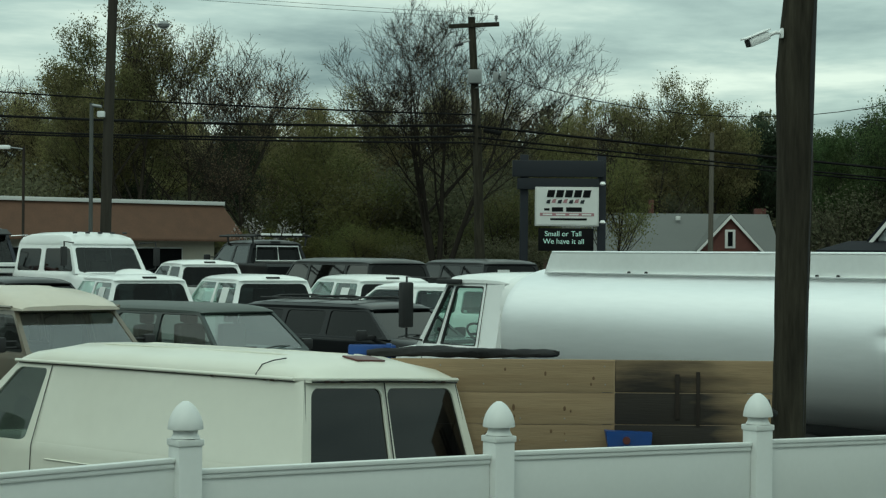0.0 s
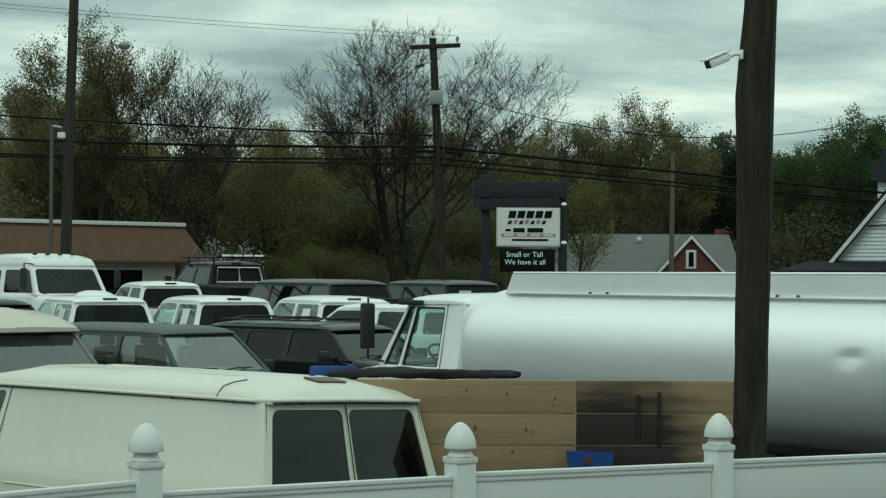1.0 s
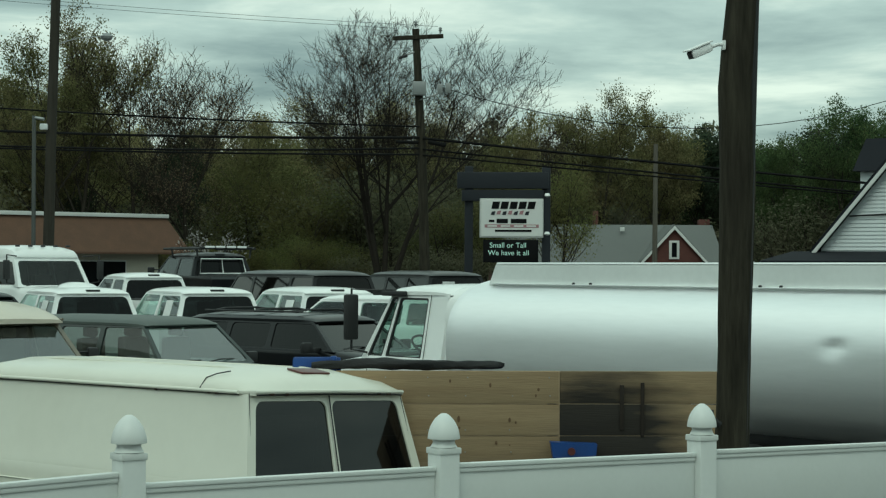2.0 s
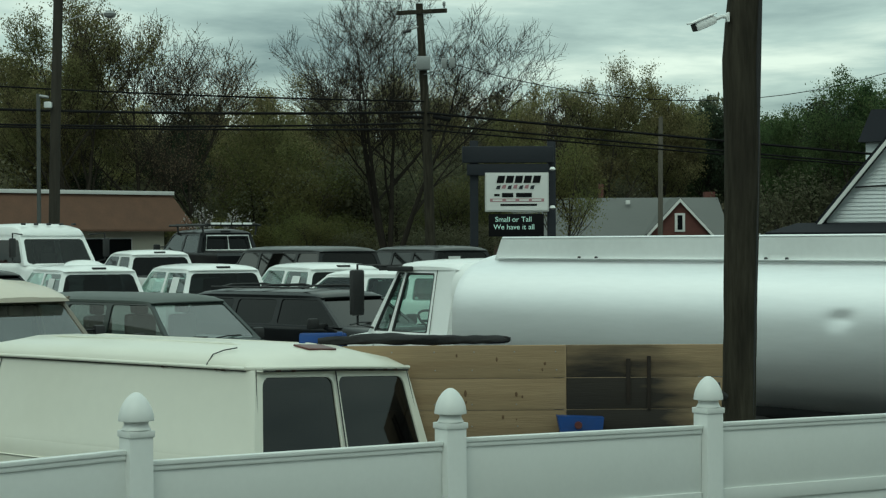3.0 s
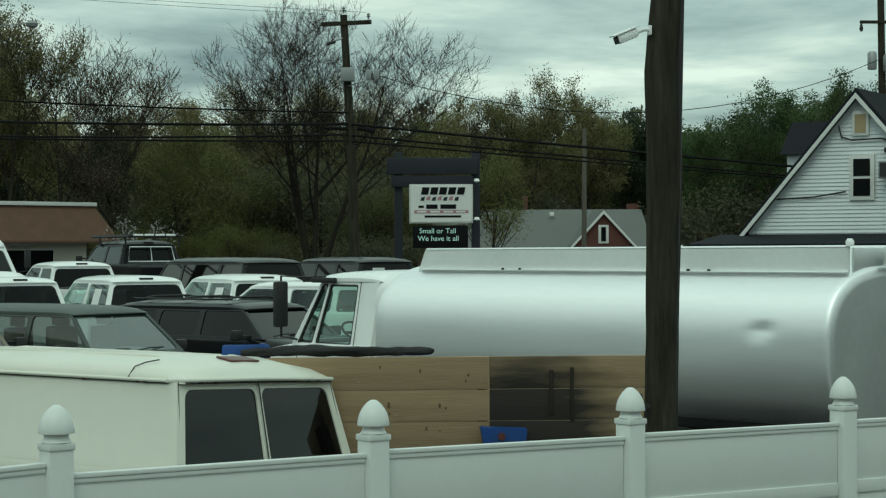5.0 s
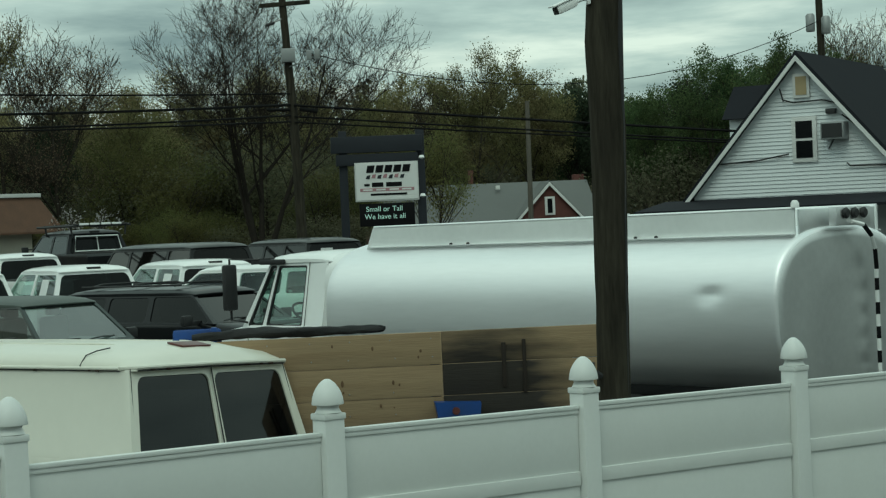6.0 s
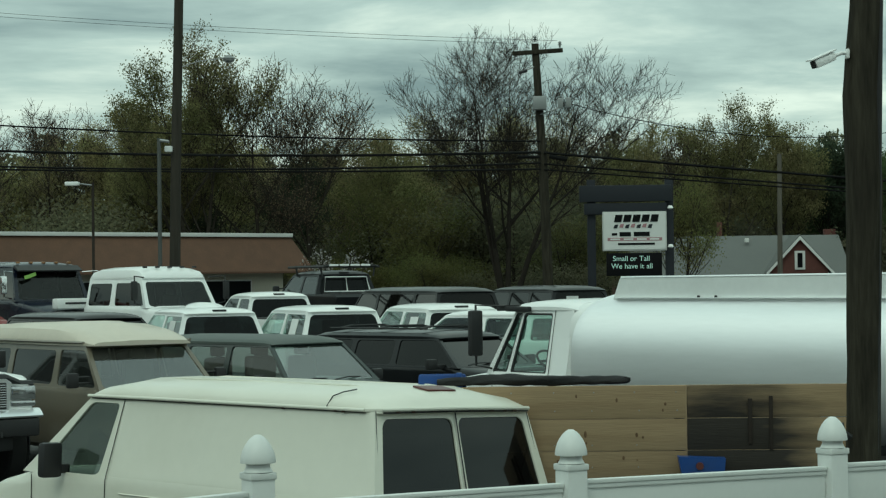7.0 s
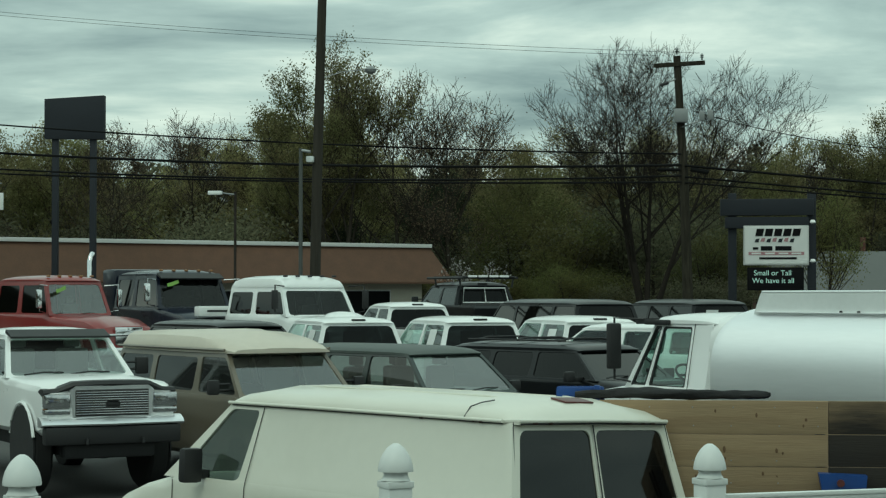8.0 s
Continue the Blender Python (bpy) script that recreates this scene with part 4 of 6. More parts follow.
def sooty():
    """Pine with a soot stain of its own spread over the boards."""
    m = PLANK.copy()
    m.name = "sooted_pine_plank"
    n, l = m.node_tree.nodes, m.node_tree.links
    b = n["Principled BSDF"]
    src = b.inputs["Base Color"].links[0].from_socket
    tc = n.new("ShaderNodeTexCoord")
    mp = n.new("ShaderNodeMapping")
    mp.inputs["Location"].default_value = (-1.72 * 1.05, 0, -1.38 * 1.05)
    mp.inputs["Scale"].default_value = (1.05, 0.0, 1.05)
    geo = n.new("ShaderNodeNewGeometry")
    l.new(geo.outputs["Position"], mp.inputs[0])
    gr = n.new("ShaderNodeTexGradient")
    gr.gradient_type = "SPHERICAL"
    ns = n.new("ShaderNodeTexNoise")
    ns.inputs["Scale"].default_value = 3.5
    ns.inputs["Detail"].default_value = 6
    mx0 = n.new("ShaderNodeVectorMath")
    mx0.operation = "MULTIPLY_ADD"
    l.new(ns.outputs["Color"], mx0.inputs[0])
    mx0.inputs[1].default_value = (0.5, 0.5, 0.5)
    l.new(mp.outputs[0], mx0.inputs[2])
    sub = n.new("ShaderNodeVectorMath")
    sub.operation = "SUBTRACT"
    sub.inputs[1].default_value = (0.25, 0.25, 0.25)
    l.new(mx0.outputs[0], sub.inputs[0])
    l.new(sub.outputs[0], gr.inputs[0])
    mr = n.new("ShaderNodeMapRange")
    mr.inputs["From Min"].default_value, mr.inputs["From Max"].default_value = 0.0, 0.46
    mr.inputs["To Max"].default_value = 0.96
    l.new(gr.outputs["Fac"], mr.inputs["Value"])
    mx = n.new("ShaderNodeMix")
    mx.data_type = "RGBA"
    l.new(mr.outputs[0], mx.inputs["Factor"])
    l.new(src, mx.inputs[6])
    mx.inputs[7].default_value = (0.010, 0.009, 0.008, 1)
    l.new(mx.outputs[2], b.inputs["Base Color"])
    return m


SOOT = sooty()
KNOT = mat("wood_knot", (0.13, 0.075, 0.038), 0.8, var=0.2)
STREAK = mat("dark_streak", (0.020, 0.014, 0.010), 0.9, var=0.4, scale=8, grain=40)


def flatbed():
    tr = thing("flatbed_truck", Matrix(), "blue flatbed truck with raw pine plank sides", "flatbed truck")
    y, x0, xm, x1 = 16.0, -0.42, 1.41, 2.83
    z = 2.085
    for i, h in enumerate((0.272, 0.262, 0.26)):
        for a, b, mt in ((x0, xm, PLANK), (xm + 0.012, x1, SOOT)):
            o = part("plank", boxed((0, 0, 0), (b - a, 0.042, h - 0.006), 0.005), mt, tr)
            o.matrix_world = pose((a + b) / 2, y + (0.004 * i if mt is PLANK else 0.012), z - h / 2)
        z -= h
    rng = random.Random(12)
    for kx, n_ in ((-0.18, 2), (0.02, 3), (0.32, 1), (0.55, 3), (0.85, 2), (1.02, 3), (1.25, 2)):
        for _ in range(n_):
            # knots sit in whorls, so a few share one stretch of a board
            row = rng.choice((1.42, 1.68, 1.95))
            x, kz = kx + rng.uniform(-0.05, 0.05), row + rng.uniform(-0.08, 0.08)
            bm = lathe([(rng.uniform(0.006, 0.012), 0), (0.005, 0.0015)], 9)
            bmesh.ops.transform(bm, matrix=Matrix.Translation((x, y - 0.0215, kz)) @ Matrix.Rotation(radians(90), 4, "X") @ Matrix.Scale(rng.uniform(1.2, 2.6), 4, (0, 1, 0)), verts=bm.verts)
            part("knot", bm, KNOT, tr)
    # thin dark strips added for two upright streaks on the boards
    for x, w_, z0, z1 in ((1.93, 0.035, 1.60, 1.97), (2.10, 0.03, 1.55, 1.99)):
        part("cleat", boxed((x, y - 0.014, (z0 + z1) / 2), (w_, 0.02, z1 - z0), 0.004), STREAK, tr, "thin dark upright strip standing for a streak on the boards")
    for z_, n_ in ((2.03, 6), (1.88, 6), (1.60, 5), (1.42, 5)):
        for k in range(n_):
            bm = lathe([(0.006, 0), (0.005, 0.003)], 8)
            bmesh.ops.transform(bm, matrix=Matrix.Translation((x0 + 0.06 + k * 0.34 + rng.uniform(-0.03, 0.03), y - 0.0215, z_)) @ Matrix.Rotation(radians(90), 4, "X"), verts=bm.verts)
            part("nail", bm, GALV, tr)
    part("bed_rail", boxed(((x0 + x1) / 2, y - 0.01, 1.24), (x1 - x0 + 0.2, 0.10, 0.10), 0.012), BLUE, tr, "blue steel bed rail")
    part("bed_floor", boxed(((x0 + x1) / 2, y + 1.05, 1.2), (x1 - x0, 2.1, 0.08), 0.01), BLUE, tr)
    part("far_side", boxed(((x0 + x1) / 2, y + 2.1, 1.62), (x1 - x0, 0.05, 0.7), 0.01), PLANK, tr)
    for x in (x0 + 0.05, xm - 0.05, x1 - 0.05):
        part("stake", boxed((x, y + 0.06, 1.62), (0.08, 0.06, 0.9), 0.01), BLUE, tr)
    part("front_board", boxed((x0 - 0.06, y + 1.05, 1.65), (0.06, 2.1, 0.85), 0.012), BLUE, tr)
    # blue cab ahead of the bed
    cab = lower_body([(-2.35, 0.6, 1.35, 0.85, 0), (-2.2, 0.55, 1.5, 0.95, 0.02), (-1.3, 0.5, 1.62, 1.0, 0.02), (-0.6, 0.5, 1.66, 1.0, 0)])
    bmesh.ops.translate(cab, vec=(0, y + 1.05, 0), verts=cab.verts)
    part("cab", cab, BLUE, tr)
    part("rack_plate", boxed((-0.58, y + 0.12, 2.04), (0.40, 0.05, 0.30), 0.03), BLUE, tr, "blue steel rack corner")
    part("rack_upright", boxed((-0.44, y + 0.06, 1.95), (0.05, 0.05, 0.5), 0.01), BLUE, tr)
    # hinge box with a round reflector
    bm = prism([(-0.19, 0.075), (0.19, 0.06), (0.175, -0.09), (-0.16, -0.09)], 0.14)
    o = part("tailgate_bracket", bm, BLUE, tr, "blue bracket with red reflector")
    o.matrix_world = pose(1.52, y - 0.12, 1.44)
    bm = lathe([(0.032, 0), (0.03, 0.012)], 16)
    bmesh.ops.transform(bm, matrix=Matrix.Rotation(radians(90), 4, "X"), verts=bm.verts)
    r = part("reflector", bm, LAMP_RED, o)
    r.location = (-0.02, -0.072, 0)
    for xw in (-1.7, 2.4):
        for yy in (0.15, 2.0):
            wheel_at(tr, xw, y + yy)
    part("chassis", boxed((0.4, y + 1.05, 0.85), (5.0, 0.8, 0.2), 0.02), PLASTIC, tr)
    # rolled tarpaulin along the top
    tp = thing("rolled_tarp", pose(0, 0, 0), "rolled black tarpaulin lying on the plank side", "tarpaulin")
    rng = random.Random(4)
    rings = []
    for k in range(61):
        u = k / 60
        c = Vector((-0.62 + 1.56 * u, y + 0.03 + 0.02 * math.sin(9 * u), 2.118 + 0.012 * math.sin(5 * u) + 0.022 * u))
        r = 0.040 + 0.012 * math.sin(math.pi * min(1, u * 1.3)) + 0.010 * noise.noise(Vector((u * 9, 0, 0)))
        if u > 0.97:
            r *= 0.55 + 0.45 * (1 - u) / 0.03
        ring = []
        for j in range(18):
            a = 2 * math.pi * j / 18
            # wrapped folds and a frayed end
            q = r * (1 + 0.16 * noise.noise(Vector((2.2 * math.cos(a), 2.2 * math.sin(a), u * 16))) + 0.10 * math.sin(3 * a + 11 * u))
            fray = rng.uniform(-0.02, 0.035) if u > 0.95 else 0
            ring.append((c.x + fray, c.y + q * math.cos(a), c.z + q * 0.85 * math.sin(a)))
        rings.append(ring)
    part("roll", loft(rings), TARP, tp)


def wheel_at(parent, x, y, r=0.45):
    bm = lathe([(0.2, -0.13), (r * 0.93, -0.13), (r, -0.09), (r, 0.09), (r * 0.93, 0.13), (0.2, 0.13)], 20)
    bmesh.ops.transform(bm, matrix=Matrix.Translation((x, y, r)) @ Matrix.Rotation(radians(90), 4, "X"), verts=bm.verts)
    part("wheel", bm, RUBBER, parent)


flatbed()

# ---- more vehicles of the lot ----

def lifted_pickup():
    car = pickup("pickup_truck", at(-8.99, 28.73, -56), "white lifted pickup truck with chrome grille and bug shield", WHITE, TINTGLASS, DARKGLASS, lift=0.40, back=0.5, windshield=SHIELD)
    z = 0.40
    o = part("grille_surround", prism([(-0.56, -0.22), (0.56, -0.22), (0.60, 0.18), (0.52, 0.24), (-0.52, 0.24), (-0.60, 0.18)], 0.06), POLISHED, car)
    o.rotation_euler, o.location = (0, 0, radians(90)), (2.80, 0, 0.90 + z)
    part("grille_mesh", boxed((2.822, 0, 0.90 + z), (0.04, 1.06, 0.37), 0.02), PLASTIC, car)
    for k in range(10):
        part("grille_bar", boxed((2.845, 0, 0.75 + z + 0.033 * k), (0.02, 1.04, 0.014), 0.004), CHROME, car)
    part("grille_badge", boxed((2.86, 0, 0.88 + z), (0.012, 0.2, 0.085), 0.03), PLASTIC, car)
    for sgn in (1, -1):
        part("headlight", boxed((2.74, sgn * 0.77, 0.93 + z), (0.18, 0.36, 0.20), 0.03), LAMP_CLEAR, car)
        part("turn_lamp", boxed((2.735, sgn * 0.77, 0.785 + z), (0.17, 0.36, 0.075), 0.02), LAMP_CLEAR, car)
        part("side_marker", boxed((2.72, sgn * 0.915, 0.80 + z), (0.14, 0.06, 0.06), 0.015), LAMP_AMBER, car)
        part("wheel_flare", tubed([(1.85 + 0.62 * math.cos(a * math.pi / 10), sgn * 1.0, 0.62 + 0.66 * math.sin(a * math.pi / 10)) for a in range(1, 10)], 0.024, 6), WHITE, car)
        # flat black disc paints the shaded hollow of the wheel arch
        bm = lathe([(0.60, -0.01), (0.60, 0.01)], 26)
        bmesh.ops.transform(bm, matrix=Matrix.Translation((1.85, sgn * 0.992, 0.64)) @ Matrix.Rotation(radians(90), 4, "X"), verts=bm.verts)
        part("wheel_well", bm, PLASTIC, car)
        part("tow_hook", tubed([(2.85, sgn * 0.4, 0.42 + z), (2.98, sgn * 0.4, 0.40 + z), (2.98, sgn * 0.4, 0.34 + z)], 0.02, 6), PLASTIC, car)
    part("bumper", loft([[(2.70, y, 0.58 + z), (2.90 - abs(y) * 0.06, y, 0.58 + z), (2.98 - abs(y) * 0.07, y, 0.60 + z), (2.99 - abs(y) * 0.07, y, 0.62 + z), (2.95 - abs(y) * 0.07, y, 0.66 + z), (2.84 - abs(y) * 0.06, y, 0.71 + z), (2.70, y, 0.715 + z)] for y in (-1.02, -0.9, -0.5, 0, 0.5, 0.9, 1.02)]), POLISHED, car, "chrome front bumper")
    part("lower_bumper", boxed((2.83, 0, 0.46 + z), (0.20, 1.94, 0.25), 0.04), PLASTIC, car)
    part("chassis", boxed((0.2, 0, 0.72), (5.0, 1.3, 0.32), 0.04), PLASTIC, car)
    def brow(y):
        # arched over the grille, stepping down and back over the lamps
        k = min(1, max(0, (abs(y) - 0.55) / 0.22))
        return 0.05 * (1 - y * y) - 0.075 * k, -0.07 * k - 0.05 * abs(y)
    part("bug_shield", loft([[(2.58 + dx, y, 1.12 + z + dz), (2.80 + dx, y, 1.06 + z + dz), (2.87 + dx, y, 1.11 + z + dz), (2.84 + dx, y, 1.155 + z + dz), (2.70 + dx, y, 1.165 + z + dz)] for y in (-0.95, -0.86, -0.77, -0.66, -0.55, -0.3, 0, 0.3, 0.55, 0.66, 0.77, 0.86, 0.95) for dz, dx in (brow(y),)]), PLASTIC, car, "dark plastic bug shield")
    part("sun_visor", loft([[(0.10, y, 1.82 + z), (0.42, y, 1.74 + z), (0.43, y, 1.77 + z), (0.12, y, 1.87 + z)] for y in (-0.76, -0.4, 0, 0.4, 0.76)]), PLASTIC, car)
    # dark box added under the body so the underside reads as deep shade
    part("inner_fender", boxed((1.9, 0, 0.86), (1.7, 1.5, 0.30), 0.05), PLASTIC, car)
    part("skid_plate", boxed((2.62, 0, 0.66), (0.3, 1.3, 0.26), 0.05), PLASTIC, car)
    part("axle", tubed([(1.85, -0.9, 0.62), (1.85, 0.9, 0.62)], 0.09, 10), PLASTIC, car)
    part("differential", lathe_at((1.85, 0.2, 0.45), [(0.05, 0), (0.2, 0.08), (0.22, 0.2), (0.1, 0.32)]), PLASTIC, car)
    for y in (-0.45, 0.45):
        part("leaf_spring", tubed([(1.2, y, 0.66), (1.85, y, 0.55), (2.5, y, 0.70)], 0.04, 6), STEEL, car)


def work_truck(name, m, label, paint, high=0.0, chrome=True, sticker=True, visor=True, hoodz=1.62, drop=0.09, group="", hood=1.5, shield=None):
    """A medium or heavy truck cab with a hood and a bare frame behind."""
    zb, zr = 1.68 + high, 2.62 + high
    g = dict(front=shield or MIDGLASS, d=DARKGLASS, w=DARKGLASS, rear=DARKGLASS)
    s = dict(stations=[(-1.6, 0.75, zb, 1.05, 0), (-1.5, 0.7, zb, 1.08, 0), (0.9, 0.7, zb, 1.08, 0), (1.2, 0.72, zb - 0.03, 1.06, 0.04), (1.2 + hood * 0.7, 0.75, hoodz - 0.02, 0.98, 0.08), (1.2 + hood, 0.8, hoodz - 0.22, 0.9, 0.05), (1.3 + hood, 0.85, hoodz - 0.42, 0.85, 0)],
             zb=zb, zr=zr, wb=1.04, wr=0.92, xwb=1.18, xwt=0.80, xrb=-1.55, xrt=-1.5, posts=[-0.35], kinds=["w", "d"], glass=g,
             margin=(0.10, 0.09, 0.06, 0.12), wmargin=(0.10, 0.10, 0.05, 0.10), drop=drop, crown=0.06, rear=False, seats=[(0.1, 0.5, zb - 0.35), (0.1, -0.5, zb - 0.35)], wheels=[(1.9, 0.48, 0.28)],
             wipers=[(1.17, -0.8, zb + 0.02), (1.17, 0.1, zb + 0.02)])
    t = vehicle(name, m, label, "truck", paint, s, group)
    for sgn in (1, -1):
        part("mirror_arm", tubed([(1.0, sgn * 1.06, zb + 0.05), (1.12, sgn * 1.32, zb + 0.1), (1.12, sgn * 1.32, zb + 0.75), (0.95, sgn * 0.95, zb + 0.72)], 0.02, 6), CHROME if chrome else PLASTIC, t)
        part("mirror", boxed((1.14, sgn * 1.34, zb + 0.40), (0.10, 0.15, 0.46), 0.03), CHROME if chrome else PLASTIC, t)
        part("headlight", boxed((1.22 + hood, sgn * 0.78, hoodz - 0.42), (0.14, 0.30, 0.2), 0.03), LAMP_CLEAR, t)
        part("frame_rail", boxed((-3.6, sgn * 0.42, 0.9), (4.4, 0.09, 0.26), 0.01), PLASTIC, t)
    for y in (-0.72, -0.36, 0, 0.36, 0.72):
        part("roof_marker", boxed((0.66, y, zr + 0.03), (0.12, 0.07, 0.05), 0.015), PLASTIC if paint is WHITE else LAMP_AMBER, t)
    if visor:
        part("sun_visor", loft([[(0.76, y, zr - 0.10), (1.06, y, zr - 0.20), (1.07, y, zr - 0.17), (0.80, y, zr - 0.04)] for y in (-0.9, -0.45, 0, 0.45, 0.9)]), PLASTIC, t)
    if sticker:
        part("price_sticker", loft([[(1.10 - dz * 0.4, y, zb + 0.54 + dz), (1.06 - dz * 0.4, y, zb + 0.63 + dz)] for y, dz in ((-0.74, 0), (-0.60, 0.03), (-0.40, 0.10))], caps=False, closed=False), STICKER, t)
    part("grille", boxed((1.31 + hood, 0, hoodz - 0.40), (0.05, 0.9, 0.42), 0.03), CHROME if chrome else PLASTIC, t)
    part("bumper", boxed((1.42 + hood, 0, 0.75), (0.18, 2.2, 0.3), 0.04), CHROME if chrome else paint, t)
    for sgn in (1, -1):
        wheel(t, -4.6, sgn * 1.08, 0.48, 0.5)
    return t


lifted_pickup()
work_truck("semi_truck", at(-8.82, 48.0, -46), "white day-cab truck with roof marker lamps", WHITE, 0.0, chrome=False, sticker=False, visor=False, drop=0.24)
nt = work_truck("semi_truck", at(-12.5, 50.5, -50), "dark navy heavy truck with chrome mirrors and sticker", NAVY, 0.1)
rt = work_truck("crew_cab_truck", at(-15.08, 48.5, -39) @ Matrix.Diagonal((0.9, 0.9, 1, 1)), "red crew-cab truck with chrome trimmed hood", RED, 0.0, sticker=True, visor=False, hoodz=1.58, hood=2.15, shield=SHIELD)


def paper_sheet(x, w, h):
    """A sheet of paper taped inside the side glass."""
    bm = bmesh.new()
    q = [(x - w / 2, 0.935, 1.26), (x + w / 2, 0.935, 1.26), (x + w / 2, 0.935 - 0.30 * h, 1.26 + h), (x - w / 2, 0.935 - 0.30 * h, 1.26 + h)]
    lo = [bm.verts.new(p) for p in q]
    hi = [bm.verts.new((p[0], p[1] - 0.004, p[2])) for p in q]
    bm.faces.new(lo)
    bm.faces.new(hi)
    for k in range(4):
        bm.faces.new((lo[k], lo[(k + 1) % 4], hi[(k + 1) % 4], hi[k]))
    return bm


# white crew cabs in a row, seen from behind
for i, (x, y) in enumerate(((-6.85, 42.4), (-4.28, 42.7), (-1.75, 43.0))):
    p = pickup("pickup_truck", at(x, y, 116), "white crew-cab pickup with dark rear window and window paper", WHITE, GREENGLASS, DARKGLASS, group="row of white pickups", hump=(i == 0), crew=0.75)
    part("window_paper", paper_sheet(-0.95, 0.42, 0.36), PAPER, p)
pickup("pickup_truck", at(-6.45, 51.5, 118), "white pickup with a dark tinted rear window", WHITE, MIDGLASS, DARKGLASS)
# charcoal roofs put the sky's highlight on black paint into the colour
suv("sport_utility", at(-2.75, 48.9, 120), "long black sport utility with pale roof rails", BLACKP, GREYP, False, DARKGLASS, DARKGLASS, zr=2.03, long_=0.9)
sp = suv("sport_utility", at(0.55, 51.2, 118), "black sport utility with a paper in the window", BLACKP, GREYP, False, DARKGLASS, DARKGLASS, zr=1.95)
suv("sport_utility", at(-8.80, 40.8, -50), "black sport utility parked behind a tan van", BLACKP, None, False, DARKGLASS, DARKGLASS, zr=1.84)
w = pickup("work_pickup", at(-5.5, 58.0, 118), "tall black pickup with ladder rack and window guard", BLACKP, MIDGLASS, DARKGLASS, lift=0.38, crew=0.5)
suv("cargo_wagon", at(-0.4, 41.0, 150), "white van with side glass beyond a dark wagon", WHITE, None, False, GREENGLASS, GREENGLASS, zr=1.8)

for x in (-1.7, -1.0, -0.3, 0.4):
    part("rack_bar", tubed([(x, -0.85, 2.40), (x, 0.85, 2.40)], 0.035, 6), PLASTIC, w)
for y in (-0.85, 0.85):
    part("rack_rail", tubed([(-1.9, y, 2.38), (0.9, y, 2.38)], 0.04, 6), PLASTIC, w)
    for x in (-1.6, 0.3):
        part("rack_leg", tubed([(x, y, 2.38), (x, y * 0.95, 2.1)], 0.03, 6), PLASTIC, w)
for y in (-0.5, -0.17, 0.17, 0.5):
    part("work_lamp", boxed((-1.75, y, 2.42), (0.08, 0.28, 0.06), 0.015), WHITE, w)
for y0, y1 in ((-0.72, 0.0), (0.0, 0.72)):
    part("window_guard", tubed([(-1.56, y0, 1.66), (-1.56, y1, 1.66), (-1.46, y1 * 0.9, 2.08), (-1.46, y0 * 0.9, 2.08), (-1.56, y0, 1.66)], 0.022, 5), WHITE, w)
part("exhaust_pipe", tubed([(-2.0, -1.55, 0.9), (-2.0, -1.55, 3.0), (-2.02, -1.50, 3.14), (-2.10, -1.42, 3.22)], 0.07, 10), CHROME, nt)
part("hood_badge", boxed((2.60, 0, 1.70), (0.30, 1.34, 0.26), 0.05), WHITE, nt, "white nose panel of the hood")
part("sleeper", boxed((-2.02, 0, 1.80), (0.80, 2.0, 2.0), 0.10), NAVY, nt)
part("nose_slot", boxed((2.755, 0, 1.71), (0.02, 0.9, 0.05), 0.01), PLASTIC, nt)
part("hood_strip", boxed((3.47, 0, 1.20), (0.06, 1.70, 0.07), 0.02), CHROME, rt)

part("window_paper", boxed((-2.63, 0.30, 1.55), (0.01, 0.34, 0.34), 0.0), PAPER, sp)

# ---- poles and wires ----
CABLE = mat("black_cable", (0.010, 0.010, 0.010), 0.8, spec=0.1)


def utility_pole():
    p = thing("utility_pole", pose(1.02, 60, ground_z(60)), "dark wooden utility pole with crossarm and transformer", "utility pole")
    top = 10.31 - ground_z(60)
    part("shaft", tubed([(0.16, 0, 0), (0.02, 0, top * 0.55), (-0.2, 0, top - 0.1)], [0.17, 0.14, 0.11], 12), WOODPOLE, p)
    arm = boxed((0, 0, 0), (1.55, 0.11, 0.13), 0.015)
    bmesh.ops.rotate(arm, cent=(0, 0, 0), matrix=Matrix.Rotation(radians(-3), 3, "Y"), verts=arm.verts)
    bmesh.ops.translate(arm, vec=(-0.12, -0.1, top - 0.36), verts=arm.verts)
    part("crossarm", arm, WOODPOLE, p)
    for x, z in ((-0.82, -0.24), (-0.2, 0.0), (0.56, -0.18)):
        part("insulator", lathe_at((x, -0.1, top + z - 0.06), [(0.03, 0), (0.03, 0.07), (0.07, 0.09), (0.03, 0.12), (0.06, 0.15), (0.02, 0.2)]), GALV, p)
    part("brace", tubed([(-0.6, -0.1, top - 0.95), (-0.19, -0.05, top - 0.8)], 0.03, 6), GALV, p)
    part("fuse_cutout", tubed([(-0.72, -0.1, top - 1.0), (-0.45, -0.1, top - 0.92)], 0.05, 8), PLASTIC, p)
    part("transformer", boxed((-0.08, -0.22, top - 1.95), (0.42, 0.3, 0.42), 0.04), GALV, p)
    for s in (0.55, 0.8):
        part("junction", boxed((s, -0.1, top - 2.0 + 0.1 * s), (0.16, 0.12, 0.3), 0.03), GALV, p)
    part("standoff", tubed([(-0.1, -0.1, top - 2.3), (0.5, -0.1, top - 2.1)], 0.025, 6), GALV, p)
    part("cable_splice", tubed([(0.2, -0.15, top - 3.58), (0.75, -0.15, top - 3.68)], 0.07, 8), CABLE, p)
    part("cable_splice", tubed([(-0.8, -0.15, top - 3.58), (-0.1, -0.15, top - 3.6)], 0.05, 8), CABLE, p)


